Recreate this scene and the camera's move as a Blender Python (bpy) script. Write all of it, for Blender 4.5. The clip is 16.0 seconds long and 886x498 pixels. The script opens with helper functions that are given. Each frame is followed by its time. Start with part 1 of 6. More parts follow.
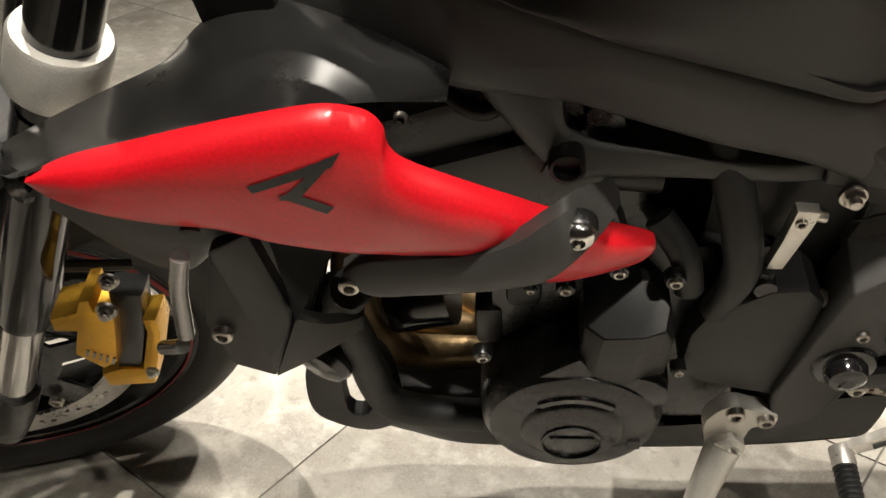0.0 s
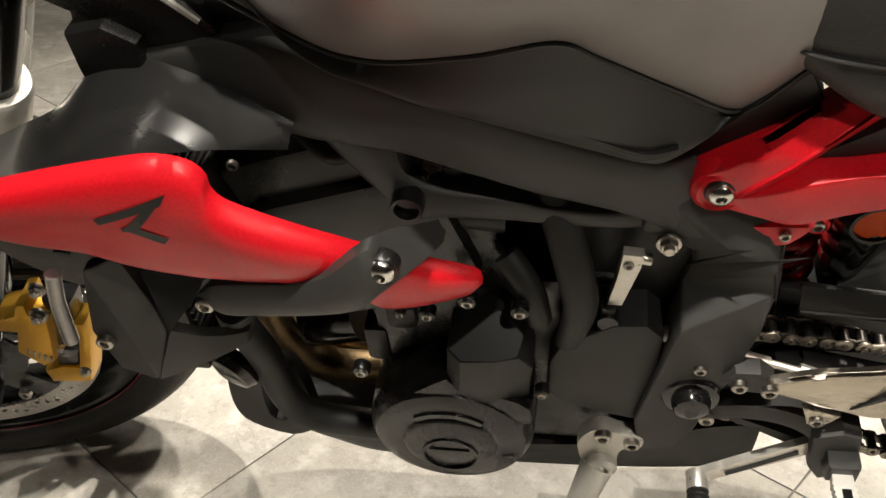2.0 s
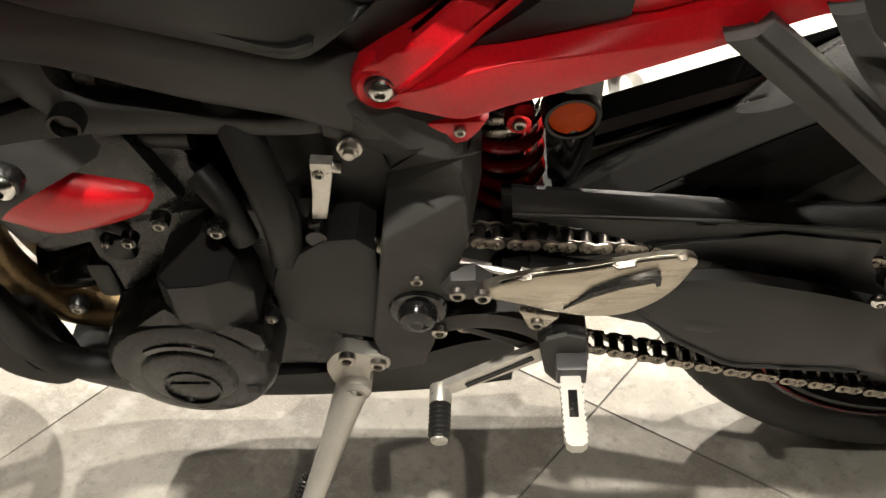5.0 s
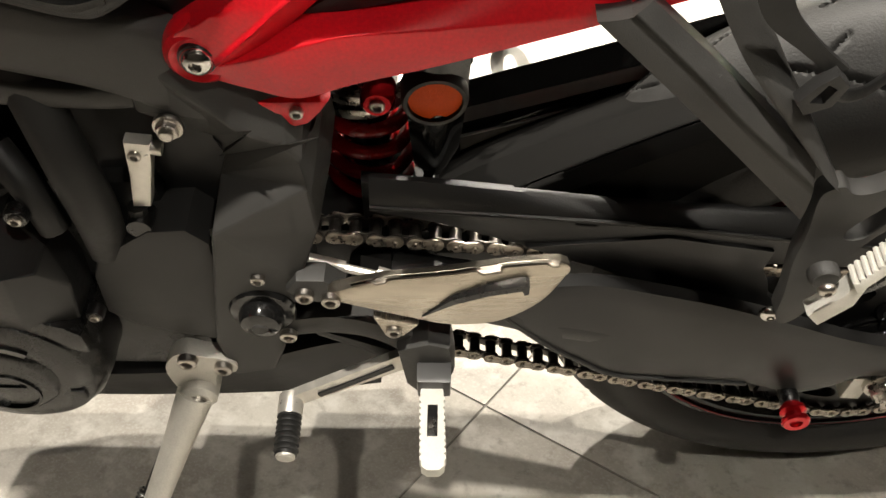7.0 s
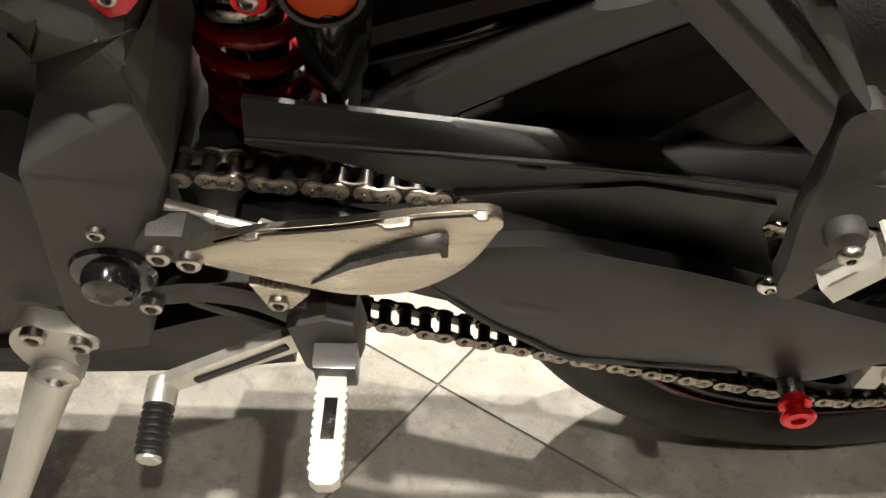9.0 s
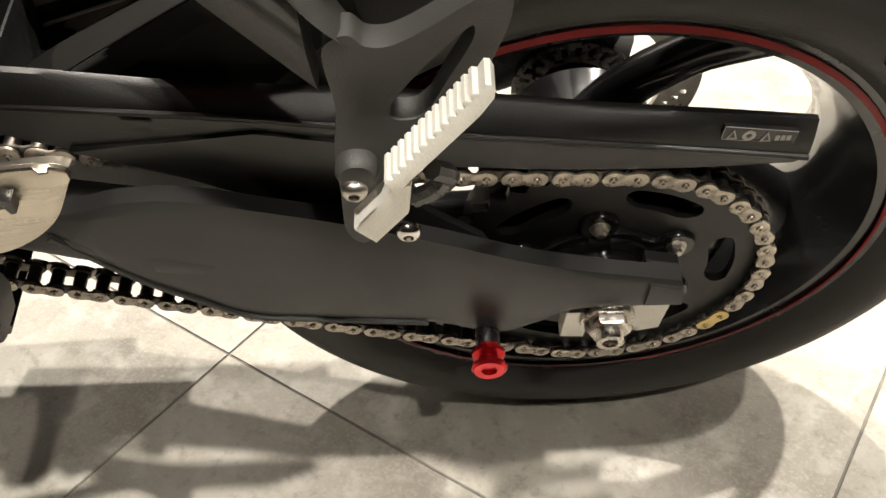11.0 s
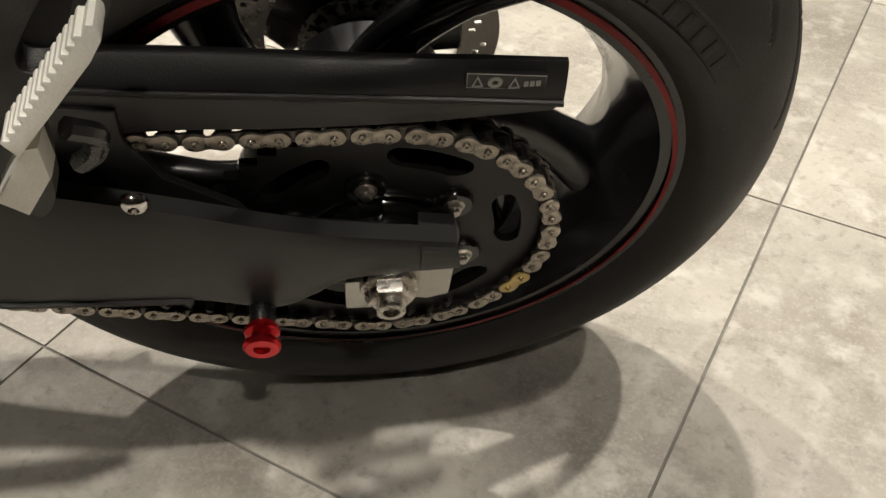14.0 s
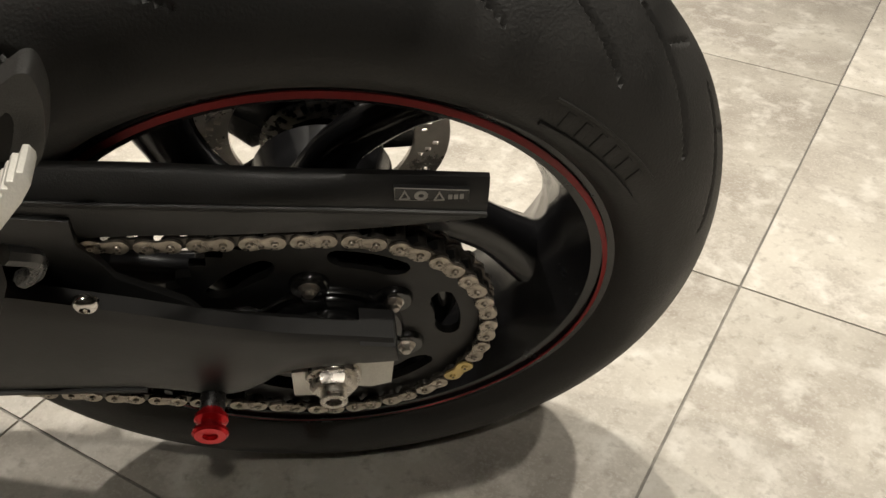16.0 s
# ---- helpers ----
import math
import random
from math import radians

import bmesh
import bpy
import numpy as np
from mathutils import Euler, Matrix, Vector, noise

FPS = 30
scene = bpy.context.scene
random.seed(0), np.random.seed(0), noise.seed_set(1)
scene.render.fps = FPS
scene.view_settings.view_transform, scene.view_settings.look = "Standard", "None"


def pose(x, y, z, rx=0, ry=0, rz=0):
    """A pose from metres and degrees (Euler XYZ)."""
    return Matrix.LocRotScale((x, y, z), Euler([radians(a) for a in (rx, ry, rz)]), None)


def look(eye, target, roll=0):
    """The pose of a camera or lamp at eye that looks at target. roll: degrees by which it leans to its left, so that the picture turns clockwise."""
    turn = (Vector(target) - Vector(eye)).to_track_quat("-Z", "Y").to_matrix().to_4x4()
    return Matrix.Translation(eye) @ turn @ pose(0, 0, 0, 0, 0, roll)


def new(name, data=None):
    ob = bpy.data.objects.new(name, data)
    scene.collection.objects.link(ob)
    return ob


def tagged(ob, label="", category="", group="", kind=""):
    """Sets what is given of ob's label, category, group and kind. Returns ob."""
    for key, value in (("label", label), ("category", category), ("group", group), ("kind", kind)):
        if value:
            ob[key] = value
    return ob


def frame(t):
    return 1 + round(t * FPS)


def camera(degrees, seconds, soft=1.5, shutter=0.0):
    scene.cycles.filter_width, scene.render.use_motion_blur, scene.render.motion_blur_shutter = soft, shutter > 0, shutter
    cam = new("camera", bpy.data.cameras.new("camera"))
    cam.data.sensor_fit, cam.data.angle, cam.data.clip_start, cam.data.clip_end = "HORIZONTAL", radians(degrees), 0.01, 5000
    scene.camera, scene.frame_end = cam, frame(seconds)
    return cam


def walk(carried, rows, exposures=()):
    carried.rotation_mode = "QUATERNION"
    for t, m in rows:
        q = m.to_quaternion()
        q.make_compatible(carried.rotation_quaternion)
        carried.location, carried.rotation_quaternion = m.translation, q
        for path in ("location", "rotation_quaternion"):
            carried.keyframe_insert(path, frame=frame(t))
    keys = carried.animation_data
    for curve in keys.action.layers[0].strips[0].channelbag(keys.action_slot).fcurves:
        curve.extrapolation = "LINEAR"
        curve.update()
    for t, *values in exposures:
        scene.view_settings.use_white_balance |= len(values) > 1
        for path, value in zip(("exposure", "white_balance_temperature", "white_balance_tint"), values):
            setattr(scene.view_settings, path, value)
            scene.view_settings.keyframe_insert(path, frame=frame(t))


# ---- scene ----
cam = camera(51.3, 16.0)
PATH = [
    (0.0, (-0.8060, -0.8762, 0.9099), (-0.8857, -0.0428, 0.3631), -2.90),
    (0.5, (-0.7931, -0.9365, 0.9495), (-0.8410, -0.0884, 0.4219), -1.97),
    (1.0, (-0.7489, -0.9439, 0.9721), (-0.8376, -0.0904, 0.4587), -2.27),
    (1.5, (-0.6786, -0.9339, 0.9629), (-0.8098, -0.0989, 0.4284), -2.81),
    (2.0, (-0.6400, -0.9239, 0.9617), (-0.7858, -0.0904, 0.4288), -3.00),
    (2.5, (-0.6156, -0.9200, 0.9483), (-0.7697, -0.0913, 0.4103), -3.90),
    (3.0, (-0.5862, -0.9223, 0.9242), (-0.7260, -0.1053, 0.3648), -4.61),
    (3.5, (-0.5587, -0.9184, 0.9158), (-0.6809, -0.1020, 0.3514), -4.46),
    (4.0, (-0.5234, -0.9147, 0.9075), (-0.6332, -0.1000, 0.3380), -4.37),
    (4.5, (-0.4769, -0.9069, 0.9037), (-0.5704, -0.0912, 0.3329), -4.27),
    (4.7, (-0.4640, -0.9058, 0.9044), (-0.5493, -0.0888, 0.3341), -4.29),
    (6.8, (-0.3935, -0.8484, 0.8801), (-0.4096, -0.0367, 0.2962), -0.46),
    (7.0, (-0.3917, -0.8158, 0.8678), (-0.3957, -0.0156, 0.2682), 0.52),
    (7.5, (-0.3879, -0.7447, 0.8182), (-0.3943, 0.0495, 0.2106), -1.14),
    (8.0, (-0.3707, -0.7031, 0.7798), (-0.3756, 0.0873, 0.1673), 0.96),
    (8.2, (-0.3660, -0.6931, 0.7737), (-0.3675, 0.0932, 0.1560), 1.44),
    (10.3, (-0.2062, -0.6856, 0.7574), (-0.2162, 0.0811, 0.1154), 0.14),
    (10.5, (-0.1783, -0.6881, 0.7552), (-0.1814, 0.0773, 0.1116), -0.05),
    (11.0, (-0.1201, -0.6873, 0.7437), (-0.1041, 0.0717, 0.0927), -0.13),
    (11.5, (-0.0840, -0.6819, 0.7338), (-0.0572, 0.0724, 0.0779), -0.56),
    (12.0, (-0.0582, -0.6841, 0.7250), (-0.0209, 0.0644, 0.0628), -0.74),
    (12.5, (-0.0385, -0.6857, 0.7227), (0.0131, 0.0604, 0.0589), -0.65),
    (13.0, (-0.0282, -0.6806, 0.7218), (0.0337, 0.0637, 0.0568), -0.39),
    (13.5, (-0.0178, -0.6748, 0.7171), (0.0552, 0.0649, 0.0481), -0.09),
    (14.0, (-0.0054, -0.6657, 0.7112), (0.0781, 0.0713, 0.0406), 0.46),
    (14.5, (0.0017, -0.6653, 0.7129), (0.0860, 0.0774, 0.0486), 0.74),
    (15.0, (0.0180, -0.6751, 0.7240), (0.1017, 0.0769, 0.0701), 0.98),
    (15.5, (0.0252, -0.6864, 0.7329), (0.1041, 0.0732, 0.0874), 0.77),
    (16.0, (0.0406, -0.6817, 0.7586), (0.1186, 0.0947, 0.1332), 0.60),
]
EXPOSURES = [(0.0, 0.12), (0.6, 0.18), (3.0, 0.14), (6.8, 0.34), (8.2, 0.34), (10.3, 0.6), (11.0, 0.52), (12.0, 0.22), (12.6, -0.1), (13.2, -0.31), (14.5, -0.48), (16.0, -0.40)]
walk(cam, [(t, look(eye, target, roll)) for t, eye, target, roll in PATH], EXPOSURES)

# ---- world and lamps ----
world = bpy.data.worlds.new("world")
scene.world = world
world.use_nodes = True
world.node_tree.nodes["Background"].inputs[0].default_value = (1.0, 0.86, 0.68, 1)
world.node_tree.nodes["Background"].inputs[1].default_value = 0.09
WARM = (1.0, 0.93, 0.82)


def spot(place, aim, watts, size=0.035, cone=70, colour=WARM):
    data = bpy.data.lights.new("ceiling_spot_light", "SPOT")
    data.energy, data.shadow_soft_size, data.spot_size, data.spot_blend, data.color = watts, size, radians(cone), 0.6, colour
    ob = new("ceiling_spot_light", data)
    ob.matrix_world = look(place, aim)
    return ob


spot((1.25, -0.65, 2.75), (0.55, -0.25, 0.0), 95, 0.03, 70)
spot((1.00, 0.02, 2.75), (0.45, -0.10, 0.0), 195, 0.03, 72)
spot((0.20, 0.62, 2.75), (0.05, 0.20, 0.0), 195, 0.03, 72)
spot((-0.45, 1.20, 2.75), (-0.40, 0.35, 0.1), 185, 0.03, 72)
spot((-1.65, 0.98, 2.75), (-1.30, 0.30, 0.1), 215, 0.03, 80)
spot((-0.66, -1.05, 2.75), (-0.66, -0.38, 0.72), 250, 0.04, 34)
spot((0.355, -1.92, 2.75), (-0.30, -0.25, 0.55), 78, 0.03, 60)
# Added area light with no known fixture; gives gloss parts something to reflect.
reflection_light = bpy.data.lights.new("reflection_fill_light", "AREA")
reflection_light.shape, reflection_light.size, reflection_light.size_y, reflection_light.energy, reflection_light.color = "RECTANGLE", 3.8, 1.3, 35, WARM
new("reflection_fill_light", reflection_light).matrix_world = pose(-2.40, 3.85, 2.96, 0, 0, 0)

# ---- materials ----


def mat(name, base, rough=0.5, metal=0.0, coat=0.0, vary=0.25, scale=18.0, bump=0.0, bscale=220.0, rvary=0.12, spec=0.5, island=0.0, extra=None, obj=True):
    """A surface with two scales of variation in colour and gloss, and a fine relief."""
    m = bpy.data.materials.new(name)
    m.use_nodes = True
    nt = m.node_tree
    b = nt.nodes["Principled BSDF"]
    b.inputs["Metallic"].default_value = metal
    b.inputs["Specular IOR Level"].default_value = spec
    b.inputs["Coat Weight"].default_value = coat
    b.inputs["Coat Roughness"].default_value = 0.06
    tc = nt.nodes.new("ShaderNodeTexCoord")
    n1 = nt.nodes.new("ShaderNodeTexNoise")
    n1.inputs["Scale"].default_value = scale
    n1.inputs["Detail"].default_value = 6
    n2 = nt.nodes.new("ShaderNodeTexNoise")
    n2.inputs["Scale"].default_value = bscale
    n2.inputs["Detail"].default_value = 3
    for n in (n1, n2):
        nt.links.new(tc.outputs["Object"], n.inputs["Vector"])
    add = nt.nodes.new("ShaderNodeMath")
    add.operation = "ADD"
    half = nt.nodes.new("ShaderNodeMath")
    half.operation = "MULTIPLY"
    half.inputs[1].default_value = 0.45
    nt.links.new(n2.outputs[0], half.inputs[0])
    nt.links.new(n1.outputs[0], add.inputs[0])
    nt.links.new(half.outputs[0], add.inputs[1])
    ramp = nt.nodes.new("ShaderNodeMapRange")
    ramp.inputs[1].default_value, ramp.inputs[2].default_value = 0.5, 0.95
    ramp.inputs[3].default_value, ramp.inputs[4].default_value = 0.0, 1.0
    nt.links.new(add.outputs[0], ramp.inputs[0])
    mix = nt.nodes.new("ShaderNodeMix")
    mix.data_type = "RGBA"
    lo = [c * (1 - vary) for c in base]
    hi = [min(1, c * (1 + vary)) for c in base]
    mix.inputs[6].default_value, mix.inputs[7].default_value = (*lo, 1), (*hi, 1)
    nt.links.new(ramp.outputs[0], mix.inputs[0])
    out = mix.outputs[2]
    if island:
        oi = nt.nodes.new("ShaderNodeObjectInfo")
        hsv = nt.nodes.new("ShaderNodeHueSaturation")
        mr = nt.nodes.new("ShaderNodeMapRange")
        mr.inputs[3].default_value, mr.inputs[4].default_value = 1 - island, 1 + island
        nt.links.new(oi.outputs["Random"], mr.inputs[0])
        nt.links.new(mr.outputs[0], hsv.inputs["Value"])
        nt.links.new(out, hsv.inputs["Color"])
        out = hsv.outputs[0]
    nt.links.new(out, b.inputs["Base Color"])
    rr = nt.nodes.new("ShaderNodeMapRange")
    rr.inputs[3].default_value, rr.inputs[4].default_value = max(0.02, rough - rvary), min(1, rough + rvary)
    nt.links.new(ramp.outputs[0], rr.inputs[0])
    nt.links.new(rr.outputs[0], b.inputs["Roughness"])
    if bump:
        bp = nt.nodes.new("ShaderNodeBump")
        bp.inputs["Strength"].default_value = bump
        bp.inputs["Distance"].default_value = 0.001
        nt.links.new(n2.outputs[0], bp.inputs["Height"])
        nt.links.new(bp.outputs[0], b.inputs["Normal"])
    return m


M_SWING = mat("satin_black_casting", (0.015, 0.0148, 0.0145), 0.40, vary=0.25, bump=0.2, bscale=900)
M_FRAME = mat("frame_powder_coat", (0.042, 0.041, 0.039), 0.46, vary=0.25, bump=0.35, bscale=1300, spec=0.45)
M_PLASTIC = mat("black_plastic", (0.020, 0.0197, 0.0192), 0.46, bump=0.4, bscale=1300)
M_ENGINE = mat("engine_black", (0.007, 0.0069, 0.0067), 0.30, bump=0.15, bscale=900, vary=0.35, coat=0.15)

# Near-black; on hollows and backings the colour stands in for shade.
M_DARK = mat("dark_engine_void", (0.009, 0.009, 0.009), 0.45, vary=0.4)
M_GLOSS = mat("gloss_black", (0.008, 0.008, 0.008), 0.14, rvary=0.05, coat=0.4)
M_SCOOP = mat("gloss_black_panel", (0.013, 0.0127, 0.0123), 0.29, rvary=0.025, vary=0.1, coat=0.3)
M_RED = mat("red_paint", (0.70, 0.009, 0.018), 0.36, vary=0.11, coat=0.3, rvary=0.06, scale=420, bump=0.10, bscale=1500, spec=0.4)
M_TANK = mat("satin_grey_paint", (0.25, 0.23, 0.225), 0.34, metal=0.35, vary=0.1, rvary=0.06, bump=0.08, bscale=2500)
M_SEAT = mat("seat_vinyl", (0.028, 0.027, 0.026), 0.6, bump=0.6, bscale=500)
M_ALU = mat("satin_aluminium", (0.74, 0.71, 0.65), 0.36, metal=0.7, vary=0.1, rvary=0.1, scale=60)
M_CAST = mat("cast_aluminium", (0.60, 0.58, 0.53), 0.42, metal=0.55, vary=0.15, bump=0.4, bscale=600)
M_BRUSH = mat("brushed_aluminium", (0.56, 0.51, 0.43), 0.30, metal=1.0, vary=0.22, rvary=0.1, scale=9, bump=0.15, bscale=900)
for n_ in [n for n in M_BRUSH.node_tree.nodes if n.type == "TEX_NOISE"]:
    mp_ = M_BRUSH.node_tree.nodes.new("ShaderNodeMapping")
    mp_.inputs["Scale"].default_value = (1.0, 0.2, 9.0)
    mp_.inputs["Rotation"].default_value = (0, radians(8), 0)
    M_BRUSH.node_tree.links.new(n_.inputs["Vector"].links[0].from_socket, mp_.inputs["Vector"])
    M_BRUSH.node_tree.links.new(mp_.outputs[0], n_.inputs["Vector"])
M_CHROME = mat("chrome", (0.78, 0.76, 0.73), 0.13, metal=1.0, vary=0.06, rvary=0.04, scale=40)
M_STEEL = mat("bolt_steel", (0.5, 0.47, 0.43), 0.3, metal=1.0, vary=0.25, scale=120)
M_GOLD = mat("gold_anodised", (0.72, 0.40, 0.05), 0.36, metal=0.8, vary=0.15)
M_TYRE = mat("tyre_rubber", (0.0125, 0.0118, 0.0105), 0.62, vary=0.7, scale=14, bump=0.35, bscale=500)
M_RIM = mat("rim_gloss_black", (0.011, 0.011, 0.012), 0.22, rvary=0.06, coat=0.3)
M_TAPE = mat("red_rim_tape", (0.30, 0.012, 0.014), 0.45, vary=0.2)
M_CHAIN = mat("chain_steel", (0.36, 0.32, 0.27), 0.34, metal=0.85, vary=0.4, scale=150, island=0.2)
M_CHAIN_DARK = mat("chain_inner", (0.10, 0.09, 0.08), 0.4, metal=0.8, vary=0.4, scale=150)
M_SPROCKET = mat("sprocket_steel", (0.014, 0.0135, 0.013), 0.40, metal=0.3, vary=0.3)
M_DISC = mat("brake_disc_steel", (0.42, 0.40, 0.37), 0.33, metal=0.9, vary=0.15)
M_REDANO = mat("red_anodised", (0.62, 0.012, 0.018), 0.2, metal=0.65, vary=0.1, rvary=0.05)
M_SPRING = mat("red_spring_paint", (0.42, 0.008, 0.010), 0.25, coat=0.6, vary=0.1)
M_ORANGE = mat("orange_reflector_lens", (0.62, 0.075, 0.005), 0.45, bump=0.4, bscale=900, spec=0.2)
M_HEADER = mat("heat_tinted_steel", (0.30, 0.21, 0.11), 0.42, metal=0.9, vary=0.45, scale=14)
M_RUBBER = mat("hose_rubber", (0.012, 0.012, 0.0115), 0.55, bump=0.2)
# Base and gloss lowered in place of shade from the tail and silencer.
M_HUGGER = mat("shade_darkened_plastic", (0.008, 0.0076, 0.0070), 0.8, spec=0.08, bump=0.4, bscale=1300)
M_PEG = mat("bright_cast_footrest", (0.78, 0.76, 0.70), 0.42, metal=0.25, vary=0.1, bump=0.3, bscale=700)
M_CAN = mat("satin_silencer_paint", (0.085, 0.078, 0.067), 0.5, vary=0.2, bump=0.15, bscale=700)
M_TRIM = mat("grey_shield_trim", (0.34, 0.33, 0.31), 0.4, vary=0.12)
M_WHITE = mat("white_print", (0.34, 0.33, 0.31), 0.5, vary=0.05)
M_DECAL = mat("black_decal", (0.012, 0.012, 0.012), 0.35, vary=0.1)
M_BRASS = mat("brass_fitting", (0.55, 0.42, 0.18), 0.3, metal=0.9)
M_CLEAR = mat("clear_hose_sleeve", (0.30, 0.29, 0.28), 0.15, metal=0.5, vary=0.2)
M_WALL = mat("wall_paint", (0.24, 0.225, 0.20), 0.8, vary=0.05, scale=2)
M_CEIL = mat("ceiling_paint", (0.20, 0.19, 0.18), 0.85, vary=0.05, scale=2)
M_GROUT = mat("grout", (0.19, 0.18, 0.16), 0.9, vary=0.3)


def tile_material():
    m = bpy.data.materials.new("stone_look_tile")
    m.use_nodes = True
    nt = m.node_tree
    b = nt.nodes["Principled BSDF"]
    tc = nt.nodes.new("ShaderNodeTexCoord")
    oi = nt.nodes.new("ShaderNodeObjectInfo")
    off = nt.nodes.new("ShaderNodeVectorMath")
    off.operation = "MULTIPLY_ADD"
    nt.links.new(oi.outputs["Random"], off.inputs[0])
    off.inputs[1].default_value = (37.0, 61.0, 13.0)
    nt.links.new(tc.outputs["Object"], off.inputs[2])
    col = None
    prev = None
    for scale, lo, hi, dark, light in ((5.0, 0.36, 0.64, (0.36, 0.325, 0.28), (0.56, 0.525, 0.46)), (22.0, 0.50, 0.66, None, (0.70, 0.67, 0.61)), (60.0, 0.53, 0.70, None, (0.33, 0.295, 0.25)), (260.0, 0.50, 0.75, None, (0.62, 0.59, 0.53))):
        n = nt.nodes.new("ShaderNodeTexNoise")
        n.inputs["Scale"].default_value = scale
        n.inputs["Detail"].default_value = 8
        n.inputs["Roughness"].default_value = 0.62
        nt.links.new(off.outputs[0], n.inputs["Vector"])
        mr = nt.nodes.new("ShaderNodeMapRange")
        mr.inputs[1].default_value, mr.inputs[2].default_value = lo, hi
        mr.inputs[4].default_value = 1.0 if dark else 0.75
        nt.links.new(n.outputs[0], mr.inputs[0])
        mix = nt.nodes.new("ShaderNodeMix")
        mix.data_type = "RGBA"
        nt.links.new(mr.outputs[0], mix.inputs[0])
        if dark:
            mix.inputs[6].default_value = (*dark, 1)
        else:
            nt.links.new(prev, mix.inputs[6])
        mix.inputs[7].default_value = (*light, 1)
        prev = mix.outputs[2]
    hsv = nt.nodes.new("ShaderNodeHueSaturation")
    mr = nt.nodes.new("ShaderNodeMapRange")
    mr.inputs[3].default_value, mr.inputs[4].default_value = 0.84, 1.08
    nt.links.new(oi.outputs["Random"], mr.inputs[0])
    nt.links.new(mr.outputs[0], hsv.inputs["Value"])
    nt.links.new(prev, hsv.inputs["Color"])
    nt.links.new(hsv.outputs[0], b.inputs["Base Color"])
    b.inputs["Roughness"].default_value = 0.5
    bp = nt.nodes.new("ShaderNodeBump")
    bp.inputs["Strength"].default_value = 0.25
    bp.inputs["Distance"].default_value = 0.001
    nt.links.new(n.outputs[0], bp.inputs["Height"])
    nt.links.new(bp.outputs[0], b.inputs["Normal"])
    return m


M_TILE = tile_material()

# ---- mesh helpers ----


def finish(bm, angle=38):
    bmesh.ops.remove_doubles(bm, verts=bm.verts, dist=1e-6)
    bmesh.ops.recalc_face_normals(bm, faces=bm.faces)
    lim = radians(angle)
    for f in bm.faces:
        f.smooth = True
    for e in bm.edges:
        if len(e.link_faces) == 2 and e.calc_face_angle(0) > lim:
            e.smooth = False


def to_mesh(name, bm, material, angle=38):
    finish(bm, angle)
    me = bpy.data.meshes.new(name)
    bm.to_mesh(me)
    bm.free()
    me.materials.append(material)
    return me


def part(name, bm, material, parent, label="", angle=38):
    """One mesh object under a thing or a part."""
    ob = new(name, to_mesh(name, bm, material, angle))
    ob.parent = parent
    if label:
        ob["label"] = label
    return ob


def join(*bms):
    out = bmesh.new()
    for b in bms:
        me = bpy.data.meshes.new("tmp")
        b.to_mesh(me)
        out.from_mesh(me)
        bpy.data.meshes.remove(me)
        b.free()
    return out


def moved(bm, m):
    bmesh.ops.transform(bm, matrix=m, verts=bm.verts)
    return bm


def prism(outline, y0, y1, bevel=0.004, hole=None, tilt=None):
    """A plate with the outline (x, z), from the near side y0 to the far side y1, with rounded near edges."""
    bm = bmesh.new()
    vs = [bm.verts.new((x, y0, z)) for x, z in outline]
    f = bm.faces.new(vs)
    r = bmesh.ops.extrude_face_region(bm, geom=[f])
    back = [v for v in r["geom"] if isinstance(v, bmesh.types.BMVert)]
    bmesh.ops.translate(bm, vec=(0, y1 - y0, 0), verts=back)
    if bevel:
        es = [e for e in bm.edges if all(abs(v.co.y - y0) < 1e-7 for v in e.verts)]
        bmesh.ops.bevel(bm, geom=es, offset=bevel, segments=2, profile=0.6, affect="EDGES", clamp_overlap=True)
    if tilt:
        for v in bm.verts:
            v.co.y += tilt(v.co.x, v.co.z)
    return bm


def plate(outline, holes, y0, y1, bevel=0.002, tilt=None):
    """A plate with real holes: outlines (x, z), from the near side y0 to the far side y1, with rounded near edges."""
    bm = bmesh.new()
    edges = []
    for ring in (outline, *holes):
        vs = [bm.verts.new((x, y0, z)) for x, z in ring]
        edges += [bm.edges.new((a, b)) for a, b in zip(vs, vs[1:] + vs[:1])]
    bmesh.ops.triangle_fill(bm, use_beauty=True, use_dissolve=False, edges=edges)
    r = bmesh.ops.extrude_face_region(bm, geom=bm.faces[:])
    bmesh.ops.translate(bm, vec=(0, y1 - y0, 0), verts=[v for v in r["geom"] if isinstance(v, bmesh.types.BMVert)])
    bmesh.ops.recalc_face_normals(bm, faces=bm.faces)
    if bevel:
        es = [e for e in bm.edges if all(abs(v.co.y - y0) < 1e-7 for v in e.verts) and len(e.link_faces) == 2 and e.calc_face_angle(0) > 1.0]
        bmesh.ops.bevel(bm, geom=es, offset=bevel, segments=2, profile=0.6, affect="EDGES", clamp_overlap=True)
    if tilt:
        for v in bm.verts:
            v.co.y += tilt(v.co.x, v.co.z)
    return bm


def soft_ring(points, n=4):
    """A closed outline (x, z), rounded through its points."""
    out = []
    k = len(points)
    for i in range(k):
        a, b, c, d = (Vector((*points[(i + j - 1) % k], 0)) for j in range(4))
        for m_ in range(n):
            f = m_ / n
            q = 0.5 * (2 * b + (c - a) * f + (2 * a - 5 * b + 4 * c - d) * f * f + (3 * b - a - 3 * c + d) * f ** 3)
            out.append((q.x, q.y))
    return out


